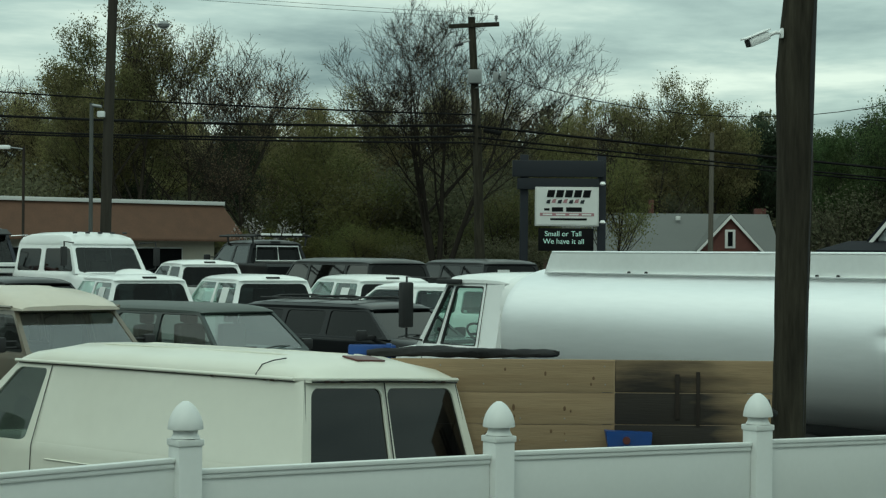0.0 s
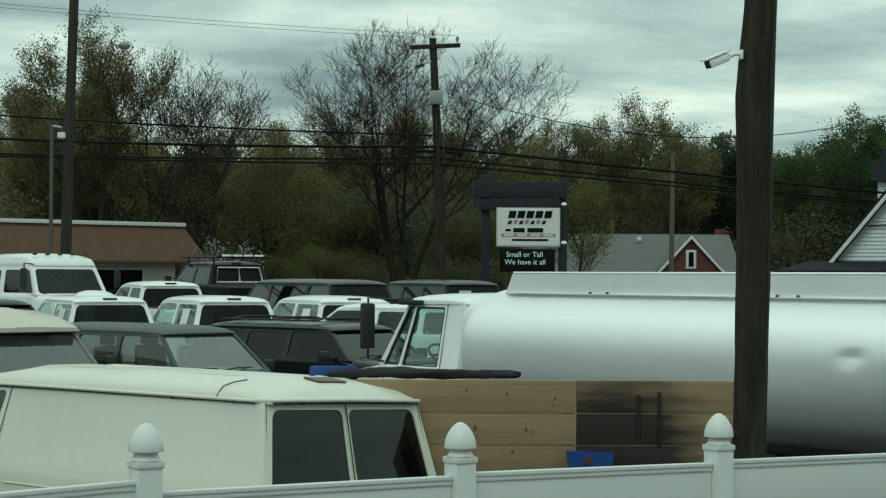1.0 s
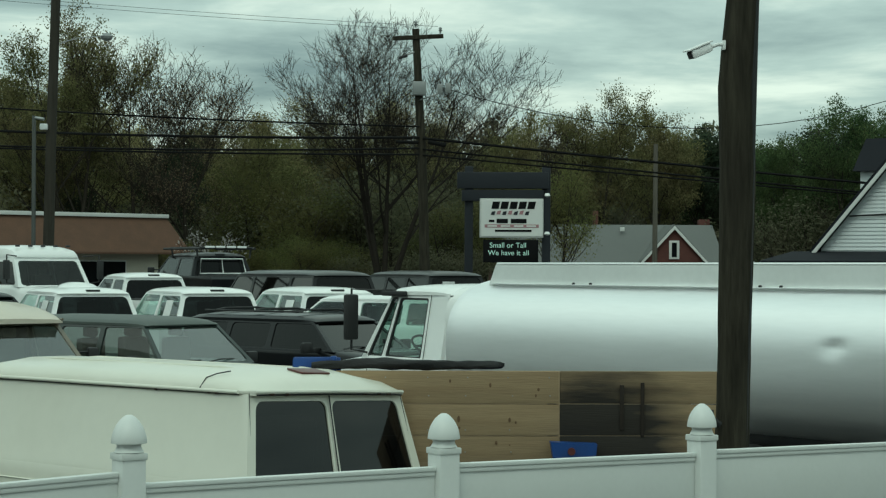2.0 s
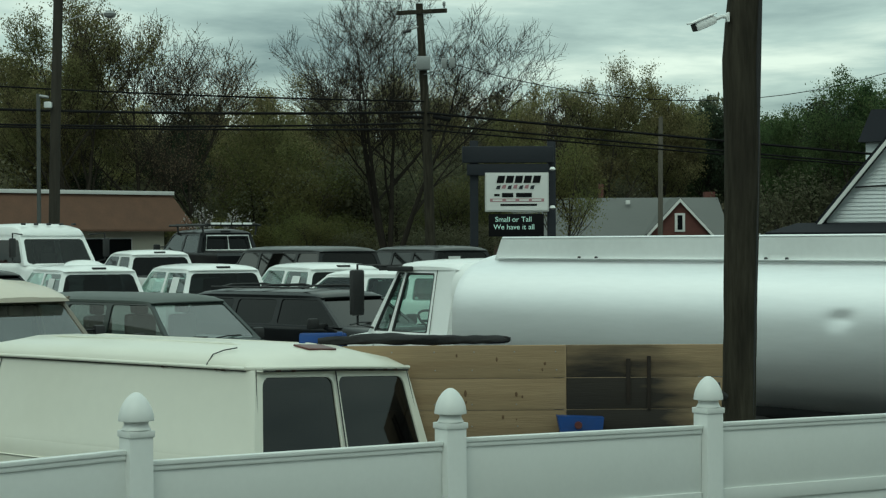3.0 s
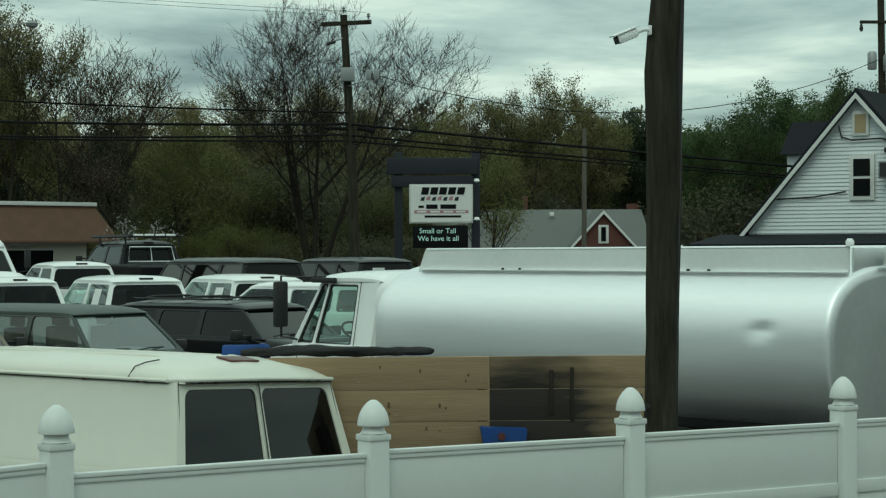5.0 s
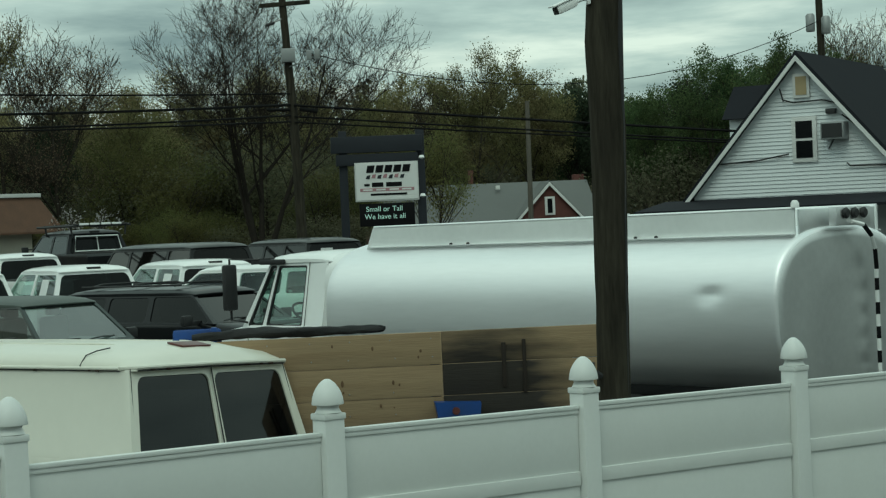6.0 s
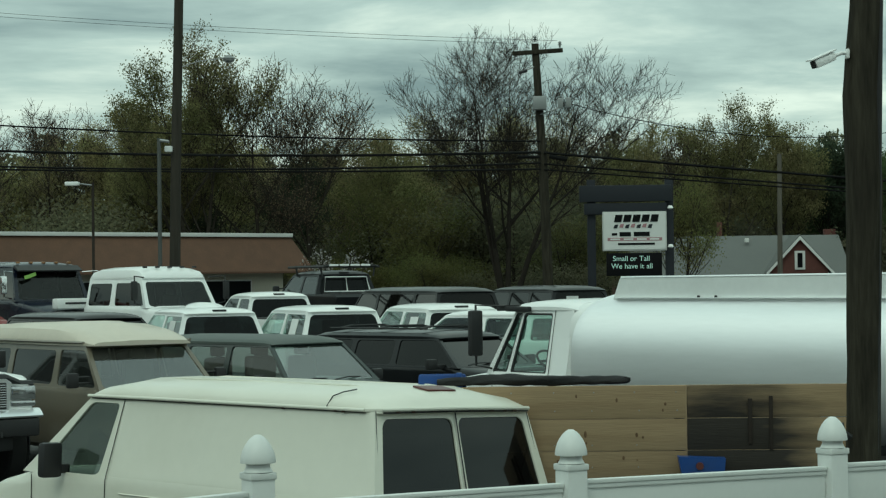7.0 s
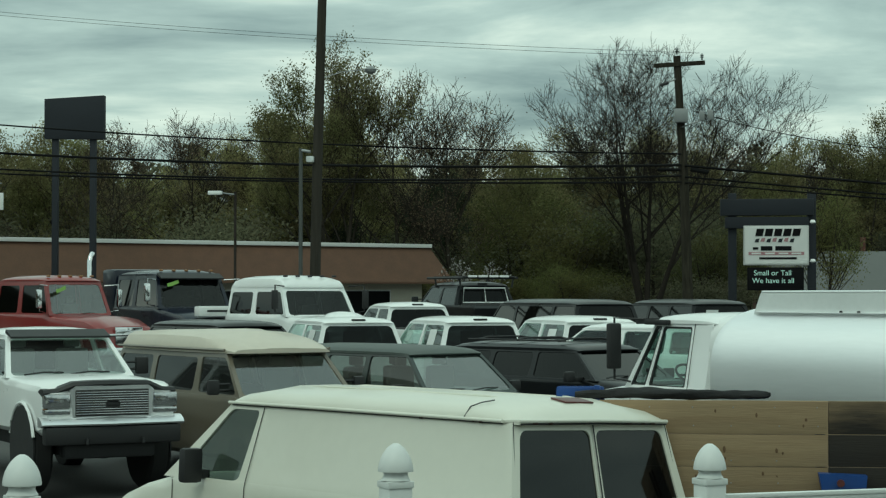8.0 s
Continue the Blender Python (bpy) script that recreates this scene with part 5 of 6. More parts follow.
def lot_pole():
    p = thing("tall_lot_pole", pose(-9.05, 52, ground_z(52)), "tall brown wooden pole with a floodlight", "light pole")
    part("shaft", tubed([(0, 0, 0), (0.09, 0, 5), (0.28, 0, 12)], [0.16, 0.14, 0.115], 12), POLEGREY, p)
    part("lamp_arm", tubed([(0.2, 0, 7.92), (0.8, 0, 8.1), (1.4, 0, 8.15)], 0.014, 6), GALV, p)
    part("lamp_head", lathe_at((1.55, 0, 8.03), [(0.06, 0), (0.15, 0.05), (0.17, 0.12), (0.08, 0.2)]), GALV, p)
    part("floodlight", boxed((-0.06, -0.2, 5.72), (0.2, 0.2, 0.16), 0.03), WHITE, p)
    q = thing("steel_lamp_pole", pose(-9.33, 51.6, ground_z(52)), "slim grey steel pole with bracket", "light pole")
    part("shaft", tubed([(0, 0, 0), (0, 0, 6.0)], [0.058, 0.052], 10), GALVDARK, q)
    part("bracket", tubed([(0, 0, 5.95), (0.28, -0.1, 5.9)], 0.04, 8), GALV, q)


def span(a, b, sag, r, n=18):
    a, b = Vector(a), Vector(b)
    pts = [a.lerp(b, k / n) - Vector((0, 0, sag * 4 * (k / n) * (1 - k / n))) for k in range(n + 1)]
    return tubed(pts, r, 5)


def wires():
    px, py = 0.95, 59.85
    for z0, z1, sag, r in ((7.20, 11.04, 0.75, 0.026), (6.86, 9.81, 0.88, 0.042), (6.53, 9.29, 0.97, 0.032), (6.34, 8.29, 0.54, 0.030)):
        solid("power_cable", span((px, py, z0), (px - 45, py, z1), sag, r, 24), CABLE, Matrix(), "black overhead cable strung between poles", "cable", "overhead cables")
    for z0, z1, r in ((6.84, 3.63, 0.040), (6.50, 3.40, 0.030), (6.32, 3.52, 0.026)):
        solid("power_cable", span((px + 0.1, py, z0), (38, py, z1), 0.12, r), CABLE, Matrix(), "black overhead cable strung between poles", "cable", "overhead cables")
    for x, z in ((-0.8, 10.22), (0.55, 10.28)):
        solid("power_cable", span((px + x, py, z), (-45, py, 14.6 + z * 0.05), 0.7, 0.006), CABLE, Matrix(), "thin high overhead wire on poles", "cable", "overhead cables")


utility_pole()
lot_pole()
wires()


# ---- signs ----
def text_part(name, body, size, material, parent, m):
    cu = bpy.data.curves.new(name, "FONT")
    cu.body, cu.size, cu.extrude = body, size, 0.004
    cu.materials.append(material)
    tmp = new(name + "_curve", cu)
    dg = bpy.context.evaluated_depsgraph_get()
    me = bpy.data.meshes.new_from_object(tmp.evaluated_get(dg))
    bpy.data.objects.remove(tmp)
    me.materials.clear()
    me.materials.append(material)
    ob = new(name, me)
    ob.parent = parent
    ob.matrix_local = m
    return ob


def sales_sign():
    sg = thing("roadside_sign", pose(3.92, 62, 1.2), "grey steel roadside sign with white panel and message board", "sign")
    for x in (-1.35, 1.12):
        part("sign_post", boxed((x, 0.15, 2.45), (0.26, 0.26, 4.9), 0.02), METALGREY, sg)
    part("empty_cabinet", boxed((-0.28, 0, 4.45), (2.9, 0.34, 0.52), 0.02), METALGREY, sg)
    part("lower_cabinet", boxed((-0.28, 0.02, 3.97), (2.6, 0.30, 0.36), 0.02), METALGREY, sg)
    part("panel_frame", boxed((0.0, -0.03, 3.25), (2.02, 0.30, 1.24), 0.015), TRIMWHITE, sg)
    pn = part("panel_face", boxed((0.0, -0.19, 3.25), (1.93, 0.02, 1.15), 0.0), SIGNWHITE, sg)
    # the lettering as plain bars
    for k in range(5):
        b = prism([(-0.13, -0.115), (0.10, -0.115), (0.15, 0.115), (-0.08, 0.115)], 0.02)
        o = part("letter_bar", b, INK, sg)
        o.location = (-0.52 + 0.285 * k, -0.205, 3.655)
    for k in range(7):
        o = part("script_bar", prism([(-0.07, -0.05), (0.05, -0.06), (0.085, 0.07), (-0.03, 0.05)], 0.016), PINK if k % 2 else METALGREY, sg)
        o.location = (-0.60 + 0.18 * k, -0.205, 3.40 + 0.02 * (k % 2))
    for x, w, h in ((-0.64, 0.17, 0.075), (-0.30, 0.36, 0.14), (0.22, 0.50, 0.14)):
        part("number_bar", boxed((x, -0.205, 3.155), (w, 0.012, h), 0.0), INK, sg)
    part("red_strip", boxed((0, -0.203, 2.995), (1.72, 0.008, 0.10), 0.0), PINK, sg)
    for x in (-0.62, -0.2, 0.22, 0.62):
        part("strip_bar", boxed((x, -0.208, 2.995), (0.30, 0.008, 0.05), 0.0), SIGNWHITE, sg)
    part("address_bar", boxed((0.05, -0.205, 2.845), (1.16, 0.012, 0.065), 0.0), INK, sg)
    bd = part("message_board", boxed((-0.02, -0.04, 2.2), (1.75, 0.22, 0.72), 0.015), INK, sg)
    LED = bpy.data.materials.new("led_text")
    LED.use_nodes = True
    b = LED.node_tree.nodes["Principled BSDF"]
    b.inputs["Base Color"].default_value = (0.5, 0.7, 0.65, 1)
    b.inputs["Emission Color"].default_value = (0.55, 0.85, 0.75, 1)
    b.inputs["Emission Strength"].default_value = 0.22
    for x, z, words in ((-0.70, 2.31, ("Small", "or", "Tall")), (-0.75, 2.07, ("We", "have", "it", "all"))):
        for word in words:
            o = text_part("message_word", word, 0.23, LED, bd, pose(x, -0.158, z, 90, 0, 0))
            x += max(v.co.x for v in o.data.vertices) + 0.075
    part("sign_lamp", lathe_at((1.12, -0.3, 3.92), [(0.04, 0), (0.10, 0.04), (0.06, 0.12)]), WHITE, sg)
    part("sign_lamp", lathe_at((1.12, -0.3, 2.70), [(0.04, 0), (0.10, 0.04), (0.06, 0.12)]), WHITE, sg)


def billboard():
    b = thing("billboard", pose(-21.1, 70, 1.2), "blank dark grey billboard on two steel posts", "billboard")
    o = part("board", boxed((0, 0, 8.2), (2.25, 0.3, 1.55), 0.02), METALGREY, b)
    for v in o.data.vertices:
        v.co.z += v.co.x * 0.05 * (1 if v.co.z > 8.2 else -0.3)
    for x in (-0.75, 0.68):
        part("post", boxed((x, 0.05, 3.75), (0.22, 0.22, 7.5), 0.02), METALGREY, b)
    l = thing("street_lamp", pose(-14.9, 68, 1.45), "small grey street lamp on a slim pole", "street lamp")
    part("shaft", tubed([(0.25, 0, -0.25), (0.25, 0, 5.1)], 0.05, 8), BARK, l)
    part("arm", tubed([(0.25, 0, 5.0), (-0.2, -0.2, 5.05)], 0.03, 6), GALV, l)
    part("head", boxed((-0.42, -0.25, 5.05), (0.50, 0.25, 0.14), 0.04), WHITE, l)
    h = thing("hanging_sign", pose(-23.3, 68, 1.2), "small white sign hung on a bracket pole", "sign")
    part("plate", boxed((0, 0, 5.05), (0.34, 0.05, 0.62), 0.02), SIGNWHITE, h)
    part("hook", tubed([(0, 0, 5.3), (0, 0, 5.7)], 0.02, 6), GALV, h)
    part("pole", tubed([(-0.6, 0.1, 0), (-0.6, 0.1, 5.8)], 0.06, 8), GALV, h)
    part("bracket", tubed([(-0.6, 0.1, 5.7), (0.1, 0, 5.7)], 0.03, 6), GALV, h)
    p = thing("bare_pole", pose(12.33, 90, 1.2), "slim weathered wooden pole", "utility pole")
    part("shaft", tubed([(0, 0, 0), (0.05, 0, 7.4)], [0.13, 0.10], 8), GREYPOLE, p)


sales_sign()
billboard()

# ---- brown-roofed building ----
def store_building():
    a, b = Vector((-9.3, 83.8, 0)), Vector((-46.0, 52.4, 0))
    L = (b - a).length
    ang = math.degrees(math.atan2(a.y - b.y, a.x - b.x))
    B = thing("store_building", pose(a.x, a.y, 1.2, 0, 0, ang), "low cream building with a brown mansard roof", "building")
    # local x runs back along the front from the corner (negative), y goes behind
    wall = boxed((-L / 2, 5.5, 1.3), (L - 0.6, 10, 2.6), 0.01)
    part("wall", wall, CREAMWALL, B)
    bm = bmesh.new()
    lo = [(0.7, -0.5, 2.25), (0.7, 11.5, 2.25), (-L, 11.5, 2.25), (-L, -0.5, 2.25)]
    hi = [(0.0, 0.35, 3.72), (0.0, 10.6, 3.72), (-L, 10.6, 3.72), (-L, 0.35, 3.72)]
    v0, v1 = [bm.verts.new(p) for p in lo], [bm.verts.new(p) for p in hi]
    for k in range(4):
        bm.faces.new((v0[k], v0[(k + 1) % 4], v1[(k + 1) % 4], v1[k]))
    bm.faces.new(v0)
    bm.faces.new(v1)
    part("roof", bm, BROWNROOF, B, "brown shingled mansard roof", smooth=0)
    part("fascia", boxed((-L / 2, 0.30, 3.79), (L + 0.1, 0.16, 0.16), 0.01), TRIMWHITE, B)
    part("fascia", boxed((0.02, 5.5, 3.79), (0.16, 10.3, 0.158), 0.01), TRIMWHITE, B)
    part("soffit", boxed((-L / 2, -0.46, 2.20), (L + 0.9, 0.1, 0.10), 0.01), BROWNROOF, B)
    for x, w in ((-3.4, 2.9), (-9.0, 2.6), (-14.0, 2.6), (-20, 3.0), (-27, 3.0)):
        wn_ = part("window", boxed((x, 0.47, 1.15), (w, 0.08, 1.5), 0.01), TRIMWHITE, B)
        part("pane", boxed((x, 0.42, 1.15), (w - 0.12, 0.02, 1.38), 0.0), HOUSEGLASS, wn_)
    part("wall_lamp", boxed((-5.2, 0.38, 2.05), (0.4, 0.2, 0.2), 0.03), WHITE, B)


store_building()


# ---- white gabled house ----
def white_house():
    cx, cy = 16.34, 58.0
    H = thing("white_house", pose(cx, cy, 1.2, 0, 0, math.degrees(math.atan2(-0.55, 0.83))), "white clapboard house with a steep dark shingled roof", "house")
    w, ze, za, D = 3.56, 2.30, 6.40, 9.0
    core = prism([(-w, 0), (w, 0), (w, ze), (0, za - 0.03), (-w, ze)], D)
    bmesh.ops.translate(core, vec=(0, D / 2 + 0.05, 0), verts=core.verts)
    part("wall", core, SIDING, H, smooth=0)
    n = 54
    hb = za / n
    for k in range(n):
        z0, z1 = k * hb, (k + 1) * hb
        def half(z):
            return w if z <= ze else w * (za - z) / (za - ze)
        h0, h1 = half(z0 + 0.001) - 0.02, max(half(z1) - 0.02, 0.02)
        bm = bmesh.new()
        q = [(-h0, -0.005, z0), (h0, -0.005, z0), (h1, 0.028, z1), (-h1, 0.028, z1)]
        f = [bm.verts.new(p) for p in q]
        r = [bm.verts.new((p[0], 0.05, p[2])) for p in q]
        bm.faces.new(f)
        for i in range(4):
            bm.faces.new((f[i], f[(i + 1) % 4], r[(i + 1) % 4], r[i]))
        part("siding_board", bm, SIDING, H, smooth=0)
    t = 0.14
    for s in (1, -1):
        sl = math.hypot(w, za - ze)
        nx, nz = (za - ze) / sl, w / sl
        ov = 0.22
        e = (s * (w + ov * w / sl), ze - ov * (za - ze) / sl)
        bm = prism([(0, za), (e[0], e[1]), (e[0] + s * nx * t, e[1] + nz * t), (0, za + t / nz)], D + 0.5)
        bmesh.ops.translate(bm, vec=(0, D / 2 - 0.05, 0), verts=bm.verts)
        part("roof_slope", bm, SLATE, H, "dark shingled roof slope", smooth=0)
        bm = prism([(0, za - 0.10), (e[0], e[1] - 0.10), (e[0] + s * nx * 0.03, e[1] + 0.04), (0, za + 0.06)], 0.06)
        bmesh.ops.translate(bm, vec=(0, -0.33, 0), verts=bm.verts)
        part("rake_board", bm, TRIMWHITE, H, smooth=0)
    # windows
    wd = part("window", boxed((0.10, -0.03, 3.92), (0.78, 0.10, 1.38), 0.015), TRIMWHITE, H)
    for z in (3.62, 4.22):
        part("pane", boxed((0.10, -0.085, z), (0.52, 0.02, 0.52), 0.0), HOUSEGLASS, wd)
    vt = part("attic_window", boxed((0.06, -0.03, 5.55), (0.52, 0.09, 0.74), 0.012), TRIMWHITE, H)
    part("blind", boxed((0.06, -0.08, 5.55), (0.34, 0.02, 0.56), 0.0), mat("tan_blind", (0.38, 0.30, 0.17), 0.8), vt)
    ac = part("air_conditioner", boxed((1.12, -0.30, 4.12), (0.72, 0.55, 0.52), 0.03), GALV, H, "grey window air conditioner")
    part("ac_grille", boxed((1.12, -0.585, 4.12), (0.62, 0.02, 0.42), 0.0), PLASTIC, ac)
    part("wall_lamp", boxed((0.98, -0.12, 4.72), (0.30, 0.22, 0.16), 0.03), PLASTIC, H)
    part("ac_bracket", tubed([(0.85, -0.05, 3.6), (1.12, -0.4, 3.86)], 0.03, 6), PLASTIC, H)
    for pts in ([(-0.5, -0.10, 5.15), (-0.2, -0.08, 5.05), (0.7, -0.08, 5.08), (1.2, -0.08, 4.95)], [(-2.6, -0.08, 3.3), (-1.4, -0.08, 3.35), (-0.4, -0.08, 3.5)], [(1.4, -0.08, 3.15), (1.5, -0.08, 3.05), (3.2, -0.08, 3.02)], [(-0.6, -0.1, 5.5), (-0.5, -0.1, 5.1)], [(1.3, -0.1, 4.6), (2.6, -0.1, 3.6)]):
        part("wall_cable", tubed(pts, 0.025, 5), PLASTIC, H)
    # dormer on the far-side slope
    bm = boxed((-1.95, 3.2, 4.0), (2.3, 1.9, 1.8), 0.01)
    part("dormer_wall", bm, SIDING, H)
    bm = prism([(-1.25, 0), (1.25, 0), (0, 1.1)], 2.9)
    bmesh.ops.transform(bm, matrix=Matrix.Translation((-1.8, 3.2, 4.78)) @ Matrix.Rotation(radians(90), 4, "Z"), verts=bm.verts)
    part("dormer_roof", bm, SLATE, H, smooth=0)
    # lean-to roof in front
    bm = loft([[(x, 0.0, 2.22), (x, -2.6, 1.92), (x, -2.6, 1.84), (x, 0.0, 2.10)] for x in (-4.5, 0, 6.0)])
    part("porch_roof", bm, SLATE, H, "low dark porch roof", smooth=0)
    for x in (-4.8, -1.5, 2, 5.5):
        part("porch_post", boxed((x, -2.45, 0.95), (0.14, 0.14, 1.9), 0.01), TRIMWHITE, H)


def brick_house():
    H = thing("brick_house", pose(13.85, 95, 1.28), "small red-brick house with a grey shingled roof", "house")
    part("wall", boxed((-3.4, 3.6, 0.85), (10.4, 6.4, 1.9), 0.01), BRICK, H)
    bm = loft([[(x, -1.0, 1.45), (x, 3.6, 3.75), (x, 7.2, 2.0)] for x in (-8.4, 2.6)])
    part("roof", bm, GREYROOF, H, "grey shingled roof", smooth=0)
    bm = prism([(-1.35, -1.2), (1.35, -1.2), (1.35, 2.05), (0, 3.50), (-1.35, 2.05)], 3.0)
    bmesh.ops.translate(bm, vec=(0, 0.6, 0), verts=bm.verts)
    part("gable_wall", bm, BRICK, H, smooth=0)
    for s in (1, -1):
        bm = prism([(0, 3.5), (s * 1.6, 1.78), (s * 1.6, 1.92), (0, 3.68)], 3.5)
        bmesh.ops.translate(bm, vec=(0, 0.7, 0), verts=bm.verts)
        part("gable_roof", bm, GREYROOF, H, smooth=0)
        bm = prism([(0, 3.44), (s * 1.62, 1.70), (s * 1.62, 1.86), (0, 3.62)], 0.06)
        bmesh.ops.translate(bm, vec=(0, -1.08, 0), verts=bm.verts)
        part("rake_board", bm, TRIMWHITE, H, smooth=0)
    wd = part("window", boxed((0.0, -0.92, 2.45), (0.5, 0.08, 0.9), 0.01), TRIMWHITE, H)
    part("pane", boxed((0.0, -0.965, 2.45), (0.24, 0.02, 0.7), 0.0), HOUSEGLASS, wd)
    for x, y, z, s in ((-3.3, 4.0, 3.95, 0.25), (2.3, 4.5, 3.55, 0.55)):
        part("chimney", boxed((x, y, z), (s, s, 1.0), 0.02), BRICK, H)
    part("roof_vent", boxed((-2.1, 2.6, 3.50), (0.22, 0.2, 0.2), 0.03), TRIMWHITE, H)


def far_pole():
    p = thing("utility_pole", pose(22.0, 75, 1.2), "dark utility pole with two grey transformer cans", "utility pole")
    part("shaft", tubed([(0.15, 0, 0), (0, 0, 12)], [0.18, 0.13], 10), WOODPOLE, p)
    part("crossarm", boxed((0.05, -0.1, 10.62), (1.8, 0.1, 0.12), 0.01), WOODPOLE, p)
    for x in (-0.42, 0.2):
        part("transformer", lathe_at((x, -0.25, 8.75 - 0.1 * (x > 0)), [(0.16, 0), (0.18, 0.05), (0.18, 0.62), (0.12, 0.7)]), GALV, p)
    for x in (-0.8, 0.85):
        part("insulator", lathe_at((x, -0.1, 10.55), [(0.04, -0.3), (0.08, -0.2), (0.04, 0.0)]), PLASTIC, p)
    solid("power_cable", span((22.0, 74.8, 10.4), (1.3, 59.8, 8.5), 1.7, 0.014), CABLE, Matrix(), "thin high overhead wire on poles", "cable", "overhead cables")
    solid("power_cable", span((22.1, 74.8, 8.8), (40, 62, 8.0), 0.9, 0.02), CABLE, Matrix(), "thin high overhead wire on poles", "cable", "overhead cables")


white_house()
brick_house()
far_pole()

# ---- trees ----
BUD = leaf_mat("brown_bud_foliage", (0.125, 0.100, 0.065), (0.23, 0.185, 0.110))
OLIVE = leaf_mat("olive_spring_foliage", (0.145, 0.142, 0.068), (0.32, 0.30, 0.135))
LIME = leaf_mat("yellow_green_foliage", (0.11, 0.115, 0.045), (0.20, 0.20, 0.075))
DEEP = leaf_mat("deep_green_foliage", (0.045, 0.072, 0.032), (0.110, 0.155, 0.062))
# evergreens, and the painted shade of the leaf sheet behind the far woods
PINE = leaf_mat("dark_evergreen_and_shade_foliage", (0.026, 0.038, 0.024), (0.058, 0.074, 0.042))
THICKET = leaf_mat("brown_thicket_foliage", (0.085, 0.080, 0.055), (0.170, 0.160, 0.100))
SCRUB = leaf_mat("dark_scrub_foliage", (0.108, 0.112, 0.070), (0.182, 0.182, 0.110))


def grow(rng, stems, height, spread, levels, kids, lean=0.0, fan=0.0, clear=0.30):
    """Branches as (from, to, radius, radius, level) and the tips with their way."""
    segs, tips = [], []

    def limb(p, d, length, r, lev):
        n = 4 if lev == 0 else 3
        pts = [p]
        for k in range(n):
            d = (d + Vector((rng.uniform(-1, 1), rng.uniform(-1, 1), rng.uniform(-0.3, 0.6))) * (0.08 + 0.045 * lev) + Vector((0, 0, 0.05))).normalized()
            q = pts[-1] + d * length / n
            r1 = r * (1 - 0.62 * (k + 1) / n)
            segs.append((pts[-1], q, r * (1 - 0.62 * k / n), r1, lev))
            pts.append(q)
        if lev >= levels:
            tips.append((pts[-1], d))
            tips.append((pts[-2], d))
            return
        m = kids[min(lev, len(kids) - 1)]
        for j in range(m):
            low = clear if lev == 0 else 0.30
            u = low + (1 - low) * (j + rng.random()) / m
            i = min(int(u * n), n - 1)
            at_ = pts[i].lerp(pts[i + 1], u * n - i)
            a = rng.uniform(0, 2 * math.pi)
            side = Vector((math.cos(a), math.sin(a), rng.uniform(-0.1, 0.4)))
            nd = (d * (1.0 - 0.35 * spread) + side * spread * rng.uniform(0.6, 1.1)).normalized()
            limb(at_, nd, length * rng.uniform(0.45, 0.68), r * (1 - 0.62 * u) * 0.62, lev + 1)
        tips.append((pts[-1], d))
        limb(pts[-1], d, length * 0.5, r * 0.36, lev + 1)
    for s in range(stems):
        a = 2 * math.pi * s / max(stems, 1) + rng.random()
        d = Vector((math.cos(a) * lean, math.sin(a) * lean * 0.6, 1)).normalized()
        if fan:
            d = Vector((fan * (2 * s / (stems - 1) - 1), 0.12 * rng.uniform(-1, 1), 1)).normalized()
        limb(Vector((0.15 * math.cos(a) * (stems > 1), 0.15 * math.sin(a) * (stems > 1), 0)), d, height * (0.52 - 0.04 * abs(d.x)), height * (0.0125 if fan else 0.0145), 0)
    return segs, tips


def branch_mesh(name, segs, material, least=0.012):
    verts, faces = [], []
    for p, q, r0, r1, lev in segs:
        n = 7 if lev == 0 else 5 if lev == 1 else 3
        d = (q - p).normalized()
        a = d.orthogonal().normalized()
        b = d.cross(a)
        i = len(verts)
        for c, r in ((p, r0), (q, r1)):
            r = max(r, least * (0.6 if lev == 4 else 1))
            for k in range(n):
                w = 2 * math.pi * k / n
                verts.append(c + (a * math.cos(w) + b * math.sin(w)) * r)
        faces += [(i + k, i + (k + 1) % n, i + n + (k + 1) % n, i + n + k) for k in range(n)]
    me = bpy.data.meshes.new(name)
    me.from_pydata([tuple(v) for v in verts], [], faces)
    me.materials.append(material)
    return me


def crown_mesh(name, rng, tips, per, size, around, material):
    """Many small bent leaf clumps round the tips."""
    verts, faces = [], []
    for p, d in tips:
        # some tips carry full clumps, some little
        share = rng.choice((0.25, 0.6, 1.0, 1.6)) if per > 5 else 1
        for _ in range(int(per * share) if per > 5 else per if per >= 1 else (1 if rng.random() < per else 0)):
            c = p + Vector((rng.gauss(0, 1), rng.gauss(0, 1), rng.gauss(0, 0.8))) * around
            s = size * rng.uniform(0.5, 1.25)
            u = Vector((rng.gauss(0, 1), rng.gauss(0, 1), rng.gauss(0, 1))).normalized()
            v = u.orthogonal().normalized()
            w = u.cross(v) * 0.35
            i = len(verts)
            verts += [c - u * s, c + v * s * 0.55 + w * s, c + u * s, c - v * s * 0.55 + w * s]
            faces += [(i, i + 1, i + 2), (i, i + 2, i + 3)]
    me = bpy.data.meshes.new(name)
    me.from_pydata([tuple(v) for v in verts], [], faces)
    me.materials.append(material)
    return me


